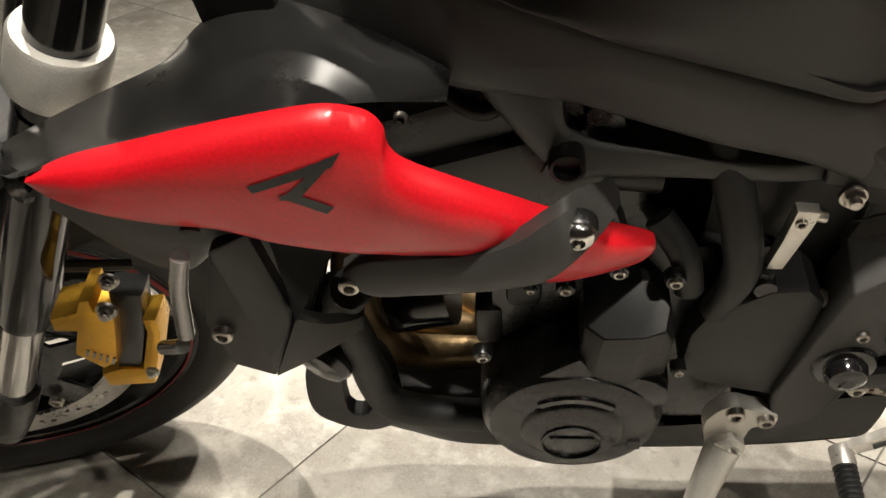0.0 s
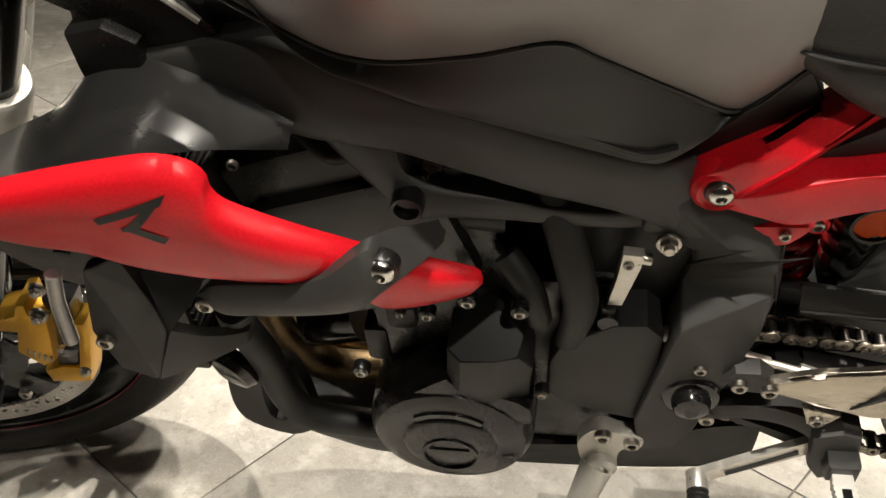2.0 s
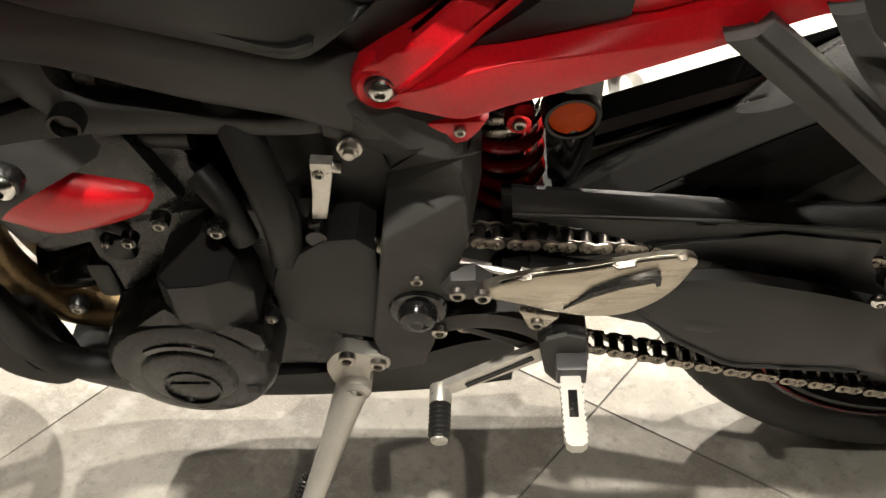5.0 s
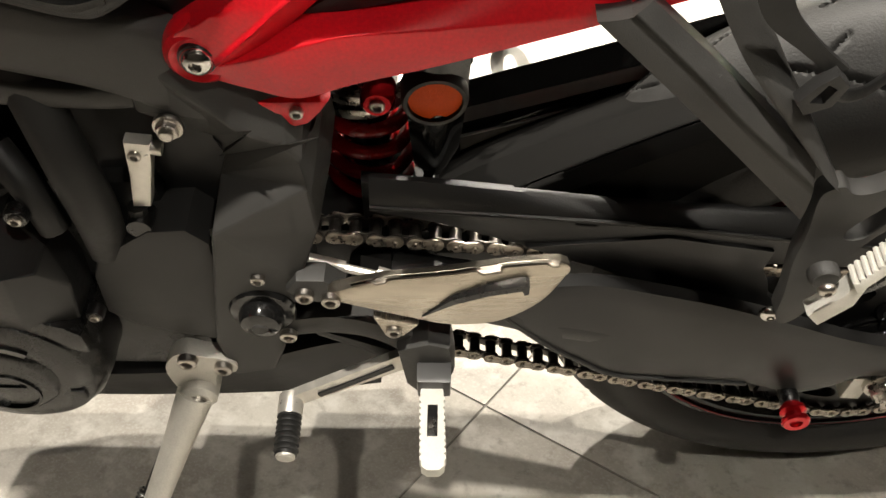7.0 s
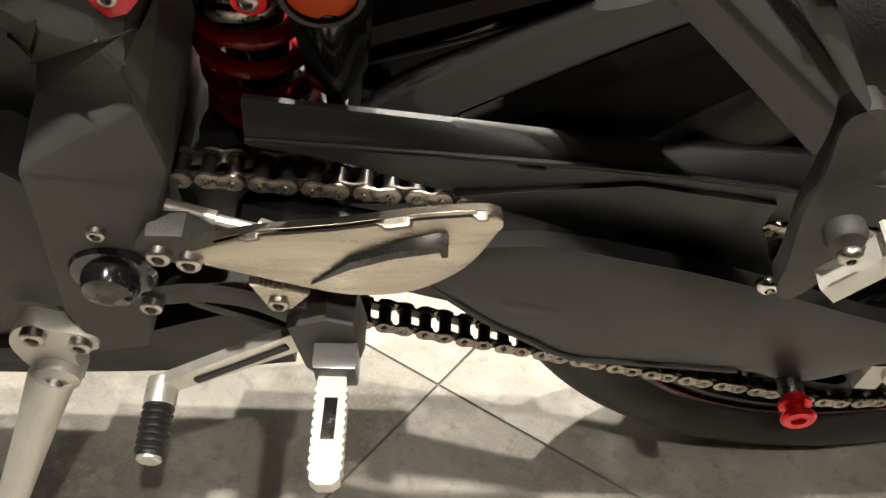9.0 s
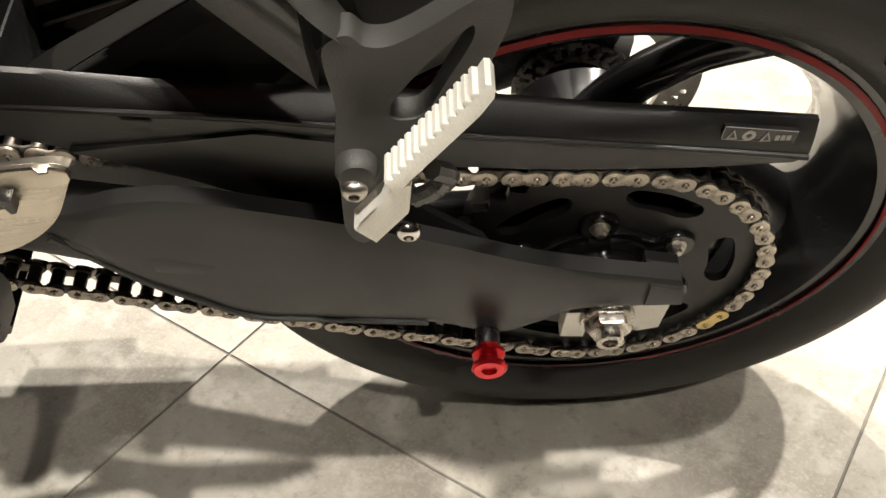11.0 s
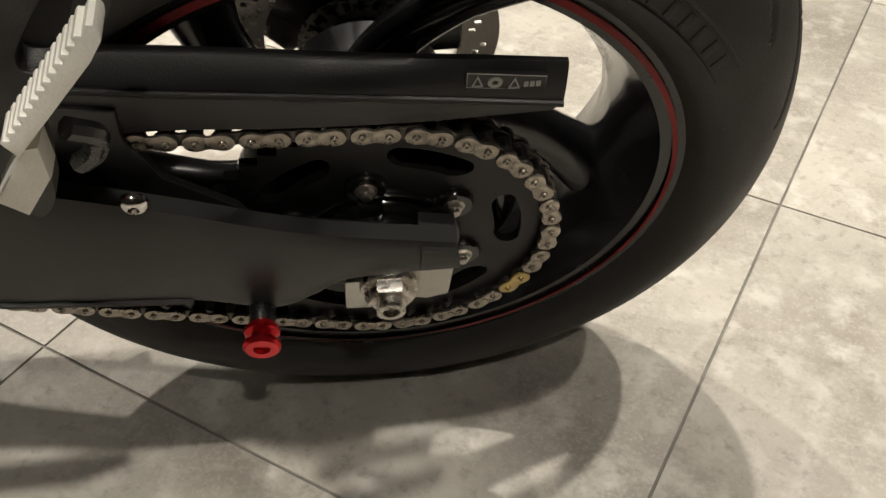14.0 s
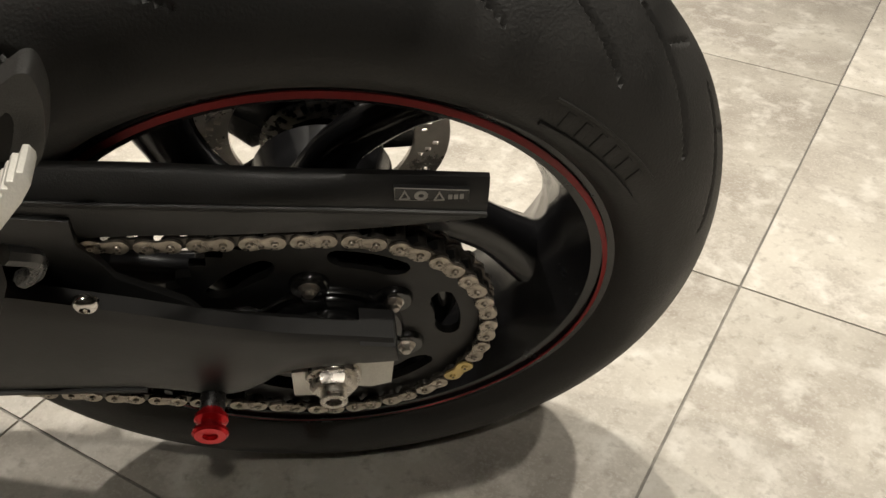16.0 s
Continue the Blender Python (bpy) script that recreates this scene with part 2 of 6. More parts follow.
def box(x0, x1, y0, y1, z0, z1, bevel=0.003):
    bm = bmesh.new()
    bmesh.ops.create_cube(bm, size=1)
    bmesh.ops.transform(bm, matrix=Matrix.LocRotScale(((x0 + x1) / 2, (y0 + y1) / 2, (z0 + z1) / 2), None, (abs(x1 - x0), abs(y1 - y0), abs(z1 - z0))), verts=bm.verts)
    if bevel:
        bmesh.ops.bevel(bm, geom=bm.edges[:], offset=bevel, segments=2, profile=0.6, affect="EDGES", clamp_overlap=True)
    return bm


def spline(pts, n):
    """Points evenly along a smooth curve through pts."""
    p = [Vector(q) for q in pts]
    p = [2 * p[0] - p[1]] + p + [2 * p[-1] - p[-2]]
    out = []
    k = len(p) - 3
    for i in range(n):
        u = i / (n - 1) * k
        j = min(int(u), k - 1)
        f = u - j
        a, b, c, d = p[j:j + 4]
        out.append(0.5 * (2 * b + (c - a) * f + (2 * a - 5 * b + 4 * c - d) * f * f + (3 * b - a - 3 * c + d) * f ** 3))
    return out


def loft(upper, lower, bulge=0.015, thick=0.008, nu=40, nv=10, power=0.7, smooth=True, peak=0.5):
    """A curved panel between two edges (3D points, same count), bulging to the near side (-y), with thickness."""
    if smooth:
        a, b = spline(upper, nu), spline(lower, nu)
    else:
        a, b = [Vector(q) for q in upper], [Vector(q) for q in lower]
        nu = len(a)
    bm = bmesh.new()
    grid = []
    for i in range(nu):
        row = []
        for j in range(nv + 1):
            v = j / nv
            w = v ** (math.log(0.5) / math.log(peak))
            s = max(0, math.sin(math.pi * w)) ** power
            q = a[i].lerp(b[i], v)
            size = min(1.0, (a[i] - b[i]).length / 0.05)
            row.append(bm.verts.new((q.x, q.y - bulge * s * size, q.z)))
        grid.append(row)
    front = []
    for i in range(nu - 1):
        for j in range(nv):
            front.append(bm.faces.new((grid[i][j], grid[i + 1][j], grid[i + 1][j + 1], grid[i][j + 1])))
    if thick:
        r = bmesh.ops.extrude_face_region(bm, geom=front)
        vs = [v for v in r["geom"] if isinstance(v, bmesh.types.BMVert)]
        bmesh.ops.translate(bm, vec=(0, thick, 0), verts=vs)
    return bm


def tube(pts, radius, seg=12, n=0, cap=True, flat=1.0):
    """A round bar along a smooth curve; radius may be a list along it."""
    path = spline(pts, n) if n else [Vector(q) for q in pts]
    k = len(path)
    rad = [radius] * k if not isinstance(radius, (list, tuple)) else [radius[min(int(i / max(1, k - 1) * (len(radius) - 1)), len(radius) - 1)] + (radius[min(int(i / max(1, k - 1) * (len(radius) - 1)) + 1, len(radius) - 1)] - radius[min(int(i / max(1, k - 1) * (len(radius) - 1)), len(radius) - 1)]) * ((i / max(1, k - 1) * (len(radius) - 1)) % 1) for i in range(k)]
    bm = bmesh.new()
    ref = None
    rings = []
    for i, p in enumerate(path):
        d = (path[min(i + 1, k - 1)] - path[max(i - 1, 0)]).normalized()
        if ref is None:
            ref = d.orthogonal().normalized()
        ref = (ref - d * ref.dot(d)).normalized()
        o = d.cross(ref)
        rings.append([bm.verts.new(p + rad[i] * (math.cos(t) * ref + flat * math.sin(t) * o)) for t in [2 * math.pi * s / seg for s in range(seg)]])
    for i in range(k - 1):
        for s in range(seg):
            bm.faces.new((rings[i][s], rings[i][(s + 1) % seg], rings[i + 1][(s + 1) % seg], rings[i + 1][s]))
    if cap:
        bm.faces.new(rings[0])
        bm.faces.new(rings[-1][::-1])
    return bm


def lathe(profile, seg=48, closed=False, start=0.0, sweep=360.0):
    """A solid of revolution round the y axis from (radius, y) points."""
    bm = bmesh.new()
    rings = []
    full = sweep >= 360
    count = seg if full else seg + 1
    for r, y in profile:
        if r < 1e-6:
            rings.append([bm.verts.new((0, y, 0))])
        else:
            rings.append([bm.verts.new((r * math.cos(a), y, r * math.sin(a))) for a in [radians(start + sweep * s / seg) for s in range(count)]])
    pairs = list(zip(rings, rings[1:])) + ([(rings[-1], rings[0])] if closed else [])
    for a, b in pairs:
        for s in range(seg):
            t = (s + 1) % count
            if len(a) == 1 and len(b) == 1:
                continue
            if len(a) == 1:
                bm.faces.new((a[0], b[s], b[t]))
            elif len(b) == 1:
                bm.faces.new((a[s], b[0], a[t]))
            else:
                bm.faces.new((a[s], b[s], b[t], a[t]))
    return bm


def at(x, y, z, rx=0, ry=0, rz=0):
    return pose(x, y, z, rx, ry, rz)


MESHES = {}


def bolt(parent, x, y, z, r=0.006, material=None, kind="socket", name="bolt", turn=(0, 0), label=""):
    """A bolt head that faces the near side."""
    material = material or M_STEEL
    key = (kind, material.name)
    if key not in MESHES:
        if kind == "socket":
            bm = lathe([(0, -0.05), (0.48, -0.05), (0.52, -0.50), (0.62, -0.58), (0.85, -0.55), (1.0, -0.40), (1.04, 0.3), (0, 0.3)], 20)
        elif kind == "dome":
            bm = lathe([(0, -0.22), (0.38, -0.22), (0.42, -0.58), (0.62, -0.52), (0.86, -0.36), (1.0, -0.16), (1.05, 0.05), (1.05, 0.3), (0, 0.3)], 20)
        elif kind == "hex":
            bm = join(lathe([(0, -1.2), (0.5, -1.2), (0.62, -1.1), (0.62, -0.6), (0, -0.6)], 14), lathe([(0.6, -0.75), (0.9, -0.75), (1.0, -0.65), (1.0, -0.1), (0.6, -0.1)], 6), lathe([(0.5, -0.15), (1.25, -0.12), (1.3, 0.0), (1.3, 0.3), (0, 0.3)], 24))
        MESHES[key] = to_mesh(name, bm, material)
    ob = new(name, MESHES[key])
    ob.parent = parent
    r *= 0.82
    ob.matrix_basis = pose(x, y, z, turn[0], random.uniform(0, 60), turn[1]) @ Matrix.Diagonal((r, r, r, 1))
    if label:
        ob["label"] = label
    return ob


# ---- the room ----


def room_box(name, x0, x1, y0, y1, z0, z1, material, label, category):
    ob = new(name, to_mesh(name, box(x0, x1, y0, y1, z0, z1, 0), material))
    return tagged(ob, label, category, kind="structure")


TILE, JOINT = 0.6, 0.003
ANGLE = -35.2
floor = new("floor", to_mesh("floor", box(-4.4, 4.4, -3.6, 4.6, -0.12, -0.0022, 0), M_GROUT))
tagged(floor, "showroom floor of square beige-grey stone-look tiles with dark joints", "floor", kind="structure")
room_box("wall_north", -4.5, 4.5, 4.6, 4.75, -0.12, 3.0, M_WALL, "plain dull grey-beige painted showroom wall", "wall")
room_box("wall_south", -4.5, 4.5, -3.75, -3.6, -0.12, 3.0, M_WALL, "plain dull grey-beige painted showroom wall", "wall")
room_box("wall_east", 4.4, 4.55, -3.6, 4.6, -0.12, 3.0, M_WALL, "plain dull grey-beige painted showroom wall", "wall")
room_box("wall_west", -4.55, -4.4, -3.6, 4.6, -0.12, 3.0, M_WALL, "plain dull grey-beige painted showroom wall", "wall")
room_box("ceiling", -4.5, 4.5, -3.7, 4.7, 3.0, 3.1, M_CEIL, "plain dull painted showroom ceiling", "ceiling")

# ---- the motorcycle, in its own upright axes: x to the tail, y to its right side, z up ----
LEAN = 15.6
bike = new("motorcycle")
bike.matrix_world = pose(0, 0, 0, LEAN, 0, 0)
tagged(bike, "red and black naked sport motorcycle leaning on its side stand", "motorcycle")
AXLE = (0.004, 0.0, 0.3275)


def tyre(radius, half, rim_r, seg, grooves, power=2.0, edge=0.026):
    """Profile from bead to bead; grooves is a function (angle, across) that gives the depth."""
    crown = half * 1.06
    prof = [(rim_r - 0.004, -half * 0.74), (rim_r + 0.003, -half * 0.82), (rim_r + 0.008, -half * 0.915), (rim_r + 0.016, -half * 0.975)]
    n = 72
    for i in range(n + 1):
        t = i / n * 2 - 1
        y = t * half
        arc = math.sqrt(max(0, 1 - (abs(t) * 0.985) ** power))
        drop = radius - (radius - rim_r - edge) * (1 - arc)
        prof.append((drop, y))
    prof += [(rim_r + 0.016, half * 0.975), (rim_r + 0.008, half * 0.915), (rim_r + 0.003, half * 0.82), (rim_r - 0.004, half * 0.74)]
    bm = bmesh.new()
    rings = []
    for s in range(seg):
        a = 2 * math.pi * s / seg
        row = []
        for r, y in prof:
            g = grooves(a, y / half) if r > rim_r + 0.02 else 0
            row.append(bm.verts.new(((r - g) * math.cos(a), y, (r - g) * math.sin(a))))
        rings.append(row)
    for s in range(seg):
        a, b = rings[s], rings[(s + 1) % seg]
        for j in range(len(prof) - 1):
            bm.faces.new((a[j], b[j], b[j + 1], a[j + 1]))
    return bm


def tread(count, phase):
    """Long swept grooves on both shoulders with a short branch near the crown."""
    def depth(a, t):
        u = a / (2 * math.pi) * count + (0.5 if t > 0 else 0)
        s = abs(t)
        g = 0
        for lo, hi, at_, base, slope, wide, deep in ((0.24, 0.80, 0.75, 0.722, -1.95, 0.050, 0.0045), (0.16, 0.40, 0.39, 0.372, 1.28, 0.035, 0.0030)):
            if lo < s < hi:
                d = abs((u - phase - base - slope * (s - at_) + 0.5) % 1 - 0.5)
                ends = min(1.0, (s - lo) / 0.04, (hi - s) / 0.12)
                g = max(g, deep * max(0.0, 1 - d / (wide * (0.35 + 0.65 * ends))) ** 0.5)
        return g
    return depth


def wheel_parts(name, m, rim_r, half, hub_r, hub_half, spokes, width, twist, label):
    """A cast wheel: rim with barrel and lips, and its hub and swept spokes under it."""
    lip = rim_r + 0.006
    bm = lathe([(lip, -half), (lip, -half + 0.006), (rim_r - 0.004, -half + 0.012), (rim_r - 0.014, -half * 0.6), (rim_r - 0.024, -half * 0.25), (rim_r - 0.024, half * 0.25), (rim_r - 0.014, half * 0.6), (rim_r - 0.004, half - 0.012), (lip, half - 0.006), (lip, half), (rim_r - 0.012, half - 0.003), (rim_r - 0.024, half * 0.6), (rim_r - 0.036, half * 0.22), (rim_r - 0.036, -half * 0.22), (rim_r - 0.024, -half * 0.6), (rim_r - 0.012, -half + 0.003)], 96, closed=True)
    wheel = part(name, moved(bm, m), M_RIM, bike, label)
    part("hub", moved(lathe([(0, -hub_half), (hub_r * 0.7, -hub_half), (hub_r, -hub_half + 0.012), (hub_r * 0.86, -hub_half * 0.3), (hub_r * 0.86, hub_half * 0.3), (hub_r, hub_half - 0.012), (hub_r * 0.7, hub_half), (0, hub_half)], 40), m), M_RIM, wheel)
    for i in range(spokes):
        a0 = 2 * math.pi * i / spokes + twist
        pts = [(hub_r * 0.8 + (rim_r - 0.028 - hub_r * 0.8) * f, a0 + radians(g)) for f, g in ((0, 40), (0.33, 24), (0.66, 10), (1.0, 0))]
        part("spoke", moved(tube([(r * math.cos(a), 0.0, r * math.sin(a)) for r, a in pts], [width * 1.15, width * 0.85, width * 0.8, width * 1.1], 14, 14, flat=0.8), m), M_RIM, wheel)
    return wheel


def ring_band(r0, r1, y, thick=0.0012, seg=96):
    return lathe([(r0, y), (r1, y + 0.002), (r1, y + 0.002 + thick), (r0, y + thick)], seg, closed=True)


def brake_disc(r0, r1, y, thick, holes, arms):
    """A drilled ring, cut as a grid with real holes, and a carrier with arms."""
    seg = 144
    radii = [r0, r0 + (r1 - r0) * 0.22, r0 + (r1 - r0) * 0.38, r0 + (r1 - r0) * 0.55, r0 + (r1 - r0) * 0.71, r1]
    bm = bmesh.new()
    vs = [[bm.verts.new((r * math.cos(2 * math.pi * s / seg), y, r * math.sin(2 * math.pi * s / seg))) for s in range(seg)] for r in radii]
    keep = []
    for k in range(len(radii) - 1):
        for s in range(seg):
            if (k == 1 and s % 8 == 1) or (k == 3 and s % 8 == 5) or (k == 2 and s % 8 in (3, )):
                continue
            keep.append(bm.faces.new((vs[k][s], vs[k][(s + 1) % seg], vs[k + 1][(s + 1) % seg], vs[k + 1][s])))
    r = bmesh.ops.extrude_face_region(bm, geom=keep)
    bmesh.ops.translate(bm, vec=(0, thick, 0), verts=[v for v in r["geom"] if isinstance(v, bmesh.types.BMVert)])
    return bm


def carrier(r0, r1, y, thick, arms):
    """A star-shaped plate that carries a disc."""
    shape = []
    for i in range(arms):
        for g, r in ((-0.5, r0), (-0.25, r0), (-0.14, r1), (0.14, r1), (0.25, r0)):
            a = 2 * math.pi * (i + g) / arms
            shape.append((r * math.cos(a), r * math.sin(a)))
    return prism(shape, y, y + thick, 0.0015)


# rear wheel
RW = at(*AXLE)
rear_wheel = wheel_parts("rear_wheel", RW, 0.214, 0.071, 0.058, 0.062, 5, 0.025, -0.33, "gloss black cast rear wheel with swept spokes")
part("tyre", moved(tyre(0.313, 0.089, 0.218, 900, tread(20, 0), 1.7, 0.014), RW), M_TYRE, rear_wheel, "worn black sport tyre")
part("rim_tape", moved(ring_band(0.2095, 0.2134, -0.0735), RW), M_TAPE, rear_wheel, "red pinstripe tape")
part("brake_disc", moved(brake_disc(0.078, 0.110, 0.088, 0.005, 24, 5), RW), M_DISC, rear_wheel, "drilled steel rear brake disc")
part("disc_carrier", moved(carrier(0.05, 0.082, 0.088, 0.005, 5), RW), M_RIM, rear_wheel)


def tyre_mark(parent, wheel, r, y, start, step, count, hgt, wid):
    """Raised plain bars on a sidewall where a maker's word stands."""
    bms = []
    side = lambda q: y + 0.31 * (q - r)
    for i in range(count):
        a = radians(start + step * i)
        b = box(r - hgt / 2, r + hgt / 2, -0.0006, 0.004, -wid / 2, wid / 2, 0.0004)
        for v in b.verts:
            v.co.y += side(v.co.x)
        bms.append(moved(b, wheel @ Matrix.Rotation(-a, 4, "Y")))
    for rr in (r - hgt * 0.78, r + hgt * 0.78):
        bms.append(moved(lathe([(rr - 0.001, side(rr) - 0.0005), (rr + 0.001, side(rr) - 0.0005), (rr + 0.001, side(rr) + 0.002), (rr - 0.001, side(rr) + 0.002)], 12, closed=True, start=start - step, sweep=step * (count + 1)), wheel))
    return part("sidewall_marking", join(*bms), M_TYRE, parent)


tyre_mark(rear_wheel, RW, 0.2500, -0.0876, 35, 3.4, 6, 0.011, 0.006)

# front wheel, turned to the left on a raked axis
STEER = Matrix.Rotation(radians(19.1), 4, Vector((math.sin(radians(24)), 0, math.cos(radians(24)))))
FW = at(-1.397, -0.002, 0.301) @ STEER
front_wheel = wheel_parts("front_wheel", FW, 0.214, 0.050, 0.042, 0.05, 5, 0.016, 0.2, "gloss black cast front wheel")
part("tyre", moved(tyre(0.300, 0.061, 0.218, 520, tread(20, 0.3)), FW), M_TYRE, front_wheel, "black sport tyre")
part("rim_tape", moved(ring_band(0.2105, 0.2140, -0.0528), FW), M_TAPE, front_wheel, "red pinstripe tape")
for side in (-1, 1):
    part("brake_disc", moved(brake_disc(0.120, 0.155, side * 0.062 - 0.0025, 0.005, 30, 6), FW), M_DISC, front_wheel, "drilled steel front brake disc")
    part("disc_carrier", moved(carrier(0.07, 0.123, side * 0.062 - 0.0025, 0.005, 6), FW), M_ENGINE, front_wheel)

# ---- fork and front brake ----


def fork_leg(side):
    y = side * 0.105
    p = lambda z: (0.02 + 0.5 * z, y, z)
    slider = part("fork_slider", moved(tube([p(-0.03), p(0.235)], 0.0215, 24), FW), M_CHROME, bike, "bright steel lower fork tube")
    foot = part("fork_foot", moved(join(tube([p(-0.06), p(0.03)], [0.02, 0.027, 0.027], 16, 6), moved(lathe([(0, -0.02), (0.024, -0.02), (0.026, 0.02), (0, 0.02)], 20), at(0.0, y, 0.0))), FW), M_ENGINE, slider)
    outer = part("fork_outer_tube", moved(join(tube([p(0.150), p(0.160), p(0.40)], [0.026, 0.0285, 0.0285], 28), tube([p(0.40), p(0.80)], 0.0265, 28)), FW), M_GLOSS, bike, "black upper fork tube")
    d = Vector((0.5, 0, 1)).normalized()
    clamp = join(tube([Vector(p(0.418)), Vector(p(0.418)) + d * 0.004, Vector(p(0.418)) + d * 0.046, Vector(p(0.418)) + d * 0.05], [0.033, 0.0365, 0.0365, 0.034], 40), tube([p(0.44), (p(0.44)[0] + 0.01, y * 0.3, p(0.44)[2])], [0.026, 0.022], 12, 4))
    part("lower_yoke", moved(clamp, FW), M_CAST, bike, "silver cast lower fork clamp")
    return outer


fork_leg(-1)
fork_leg(1)
caliper = part("front_caliper", prism([(-1.2095, 0.4931), (-1.1823, 0.5027), (-1.1737, 0.519), (-1.1628, 0.5213), (-1.1647, 0.505), (-1.1485, 0.4979), (-1.1679, 0.4296), (-1.185, 0.4176), (-1.2053, 0.4412), (-1.1913, 0.475), (-1.2116, 0.475)], -0.142, -0.105, 0.006), M_GOLD, bike, "gold anodised front brake caliper")
part("caliper_half", prism([(-1.1325, 0.4827), (-1.1183, 0.4851), (-1.1195, 0.4629), (-1.1366, 0.4156), (-1.1494, 0.3818), (-1.1971, 0.3757), (-1.1981, 0.3975), (-1.1741, 0.4071), (-1.1549, 0.4072), (-1.1338, 0.4628)], -0.134, -0.105, 0.006), M_GOLD, caliper)
part("caliper_bridge", prism([(-1.1531, 0.5155), (-1.123, 0.5132), (-1.1374, 0.4573), (-1.1582, 0.3996), (-1.1819, 0.4012), (-1.1563, 0.4774)], -0.130, -0.105, 0.005), M_ENGINE, caliper)
for k in range(5):
    part("caliper_marking", moved(box(-0.0012, 0.0012, -0.1432, -0.1415, -0.005, 0.005, 0), at(-1.1907 + 0.005 * k, 0, 0.4456 - 0.003 * k, 0, 25, 0)), M_WHITE, caliper)
for x, z, r in [(-1.1521, 0.5078, 0.009), (-1.1369, 0.5477, 0.008), (-1.1401, 0.4154, 0.006)]:
    bolt(caliper, x, -0.142, z, r, kind="hex")
for x, y, z, r in ((0.035, -0.072, -0.085, 0.010), (0.03, -0.07, 0.06, 0.008), (-0.02, -0.07, 0.075, 0.008)):
    q = FW @ Vector((x, y, z))
    bolt(front_wheel, q.x, q.y, q.z, r)
part("front_mudguard", moved(lathe([(0.312, -0.066), (0.322, -0.062), (0.330, -0.03), (0.332, 0.0), (0.330, 0.03), (0.322, 0.062), (0.312, 0.066), (0.318, 0.058), (0.325, 0.03), (0.327, 0), (0.325, -0.03), (0.318, -0.058)], 40, closed=True, start=35, sweep=110), FW), M_PLASTIC, bike, "black plastic front mudguard")
part("mudguard_stay", moved(join(prism([(0.10, 0.20), (0.135, 0.19), (0.215, 0.215), (0.225, 0.235), (0.20, 0.25), (0.12, 0.235)], -0.082, -0.074, 0.002), tube([(0.13, -0.1, 0.21), (0.2, -0.085, 0.16)], 0.006, 8)), FW), M_PLASTIC, bike)
part("front_reflector", moved(lathe([(0, -0.006), (0.012, -0.005), (0.014, 0.0), (0.014, 0.008), (0, 0.008)], 20), FW @ at(-0.035, -0.118, -0.035)), M_ORANGE, bike, "small round orange reflector")

# ---- radiator side pods ----
pod_top = [(-1.080, -0.246, 0.764), (-1.054, -0.244, 0.776), (-1.013, -0.242, 0.786), (-0.974, -0.239, 0.794), (-0.937, -0.236, 0.800), (-0.908, -0.234, 0.803), (-0.887, -0.232, 0.797), (-0.878, -0.232, 0.786), (-0.876, -0.234, 0.774), (-0.866, -0.234, 0.762), (-0.835, -0.230, 0.742), (-0.807, -0.222, 0.721), (-0.788, -0.212, 0.702), (-0.759, -0.196, 0.675), (-0.718, -0.183, 0.648), (-0.712, -0.181, 0.635)]
pod_low = [(-1.080, -0.246, 0.763), (-1.071, -0.246, 0.752), (-1.048, -0.245, 0.737), (-1.016, -0.244, 0.727), (-0.981, -0.243, 0.721), (-0.949, -0.242, 0.708), (-0.919, -0.240, 0.699), (-0.900, -0.239, 0.695), (-0.885, -0.238, 0.693), (-0.868, -0.238, 0.692), (-0.843, -0.236, 0.690), (-0.815, -0.226, 0.676), (-0.797, -0.212, 0.645), (-0.780, -0.198, 0.618), (-0.728, -0.184, 0.620), (-0.712, -0.181, 0.633)]
pod = part("radiator_cowl", loft(pod_top, pod_low, 0.013, 0.006, 100, 16, 0.7, peak=0.35), M_RED, bike, "gloss red painted radiator side cowl")
decal = [[(-0.952, 0.7655), (-0.8985, 0.7845), (-0.9045, 0.7755), (-0.950, 0.760)], [(-0.8985, 0.7845), (-0.926, 0.7535), (-0.937, 0.7535), (-0.912, 0.777)], [(-0.937, 0.757), (-0.912, 0.7405), (-0.907, 0.746), (-0.928, 0.7595)]]
pod_points = [v.co.copy() for v in pod.data.vertices]


def cowl_y(x, z):
    """The near surface of the cowl at (x, z)."""
    near = sorted(((v.x - x) ** 2 + (v.z - z) ** 2, v.y) for v in pod_points)[:8]
    front = min(y for d, y in near)
    near = [(d, y) for d, y in near if y < front + 0.004]
    return sum(y / (d + 1e-9) for d, y in near) / sum(1 / (d + 1e-9) for d, y in near)


def decal_stroke(q):
    """A thin film that follows the cowl between four corners."""
    bm = bmesh.new()
    rows = []
    for a in range(13):
        u = a / 12
        t0 = [q[0][k] + (q[1][k] - q[0][k]) * u for k in (0, 1)]
        t1 = [q[3][k] + (q[2][k] - q[3][k]) * u for k in (0, 1)]
        row = []
        for b in range(4):
            x, z = [t0[k] + (t1[k] - t0[k]) * b / 3 for k in (0, 1)]
            row.append(bm.verts.new((x, cowl_y(x, z) - 0.0008, z)))
        rows.append(row)
    for a in range(12):
        for b in range(3):
            bm.faces.new((rows[a][b], rows[a + 1][b], rows[a + 1][b + 1], rows[a][b + 1]))
    return bm


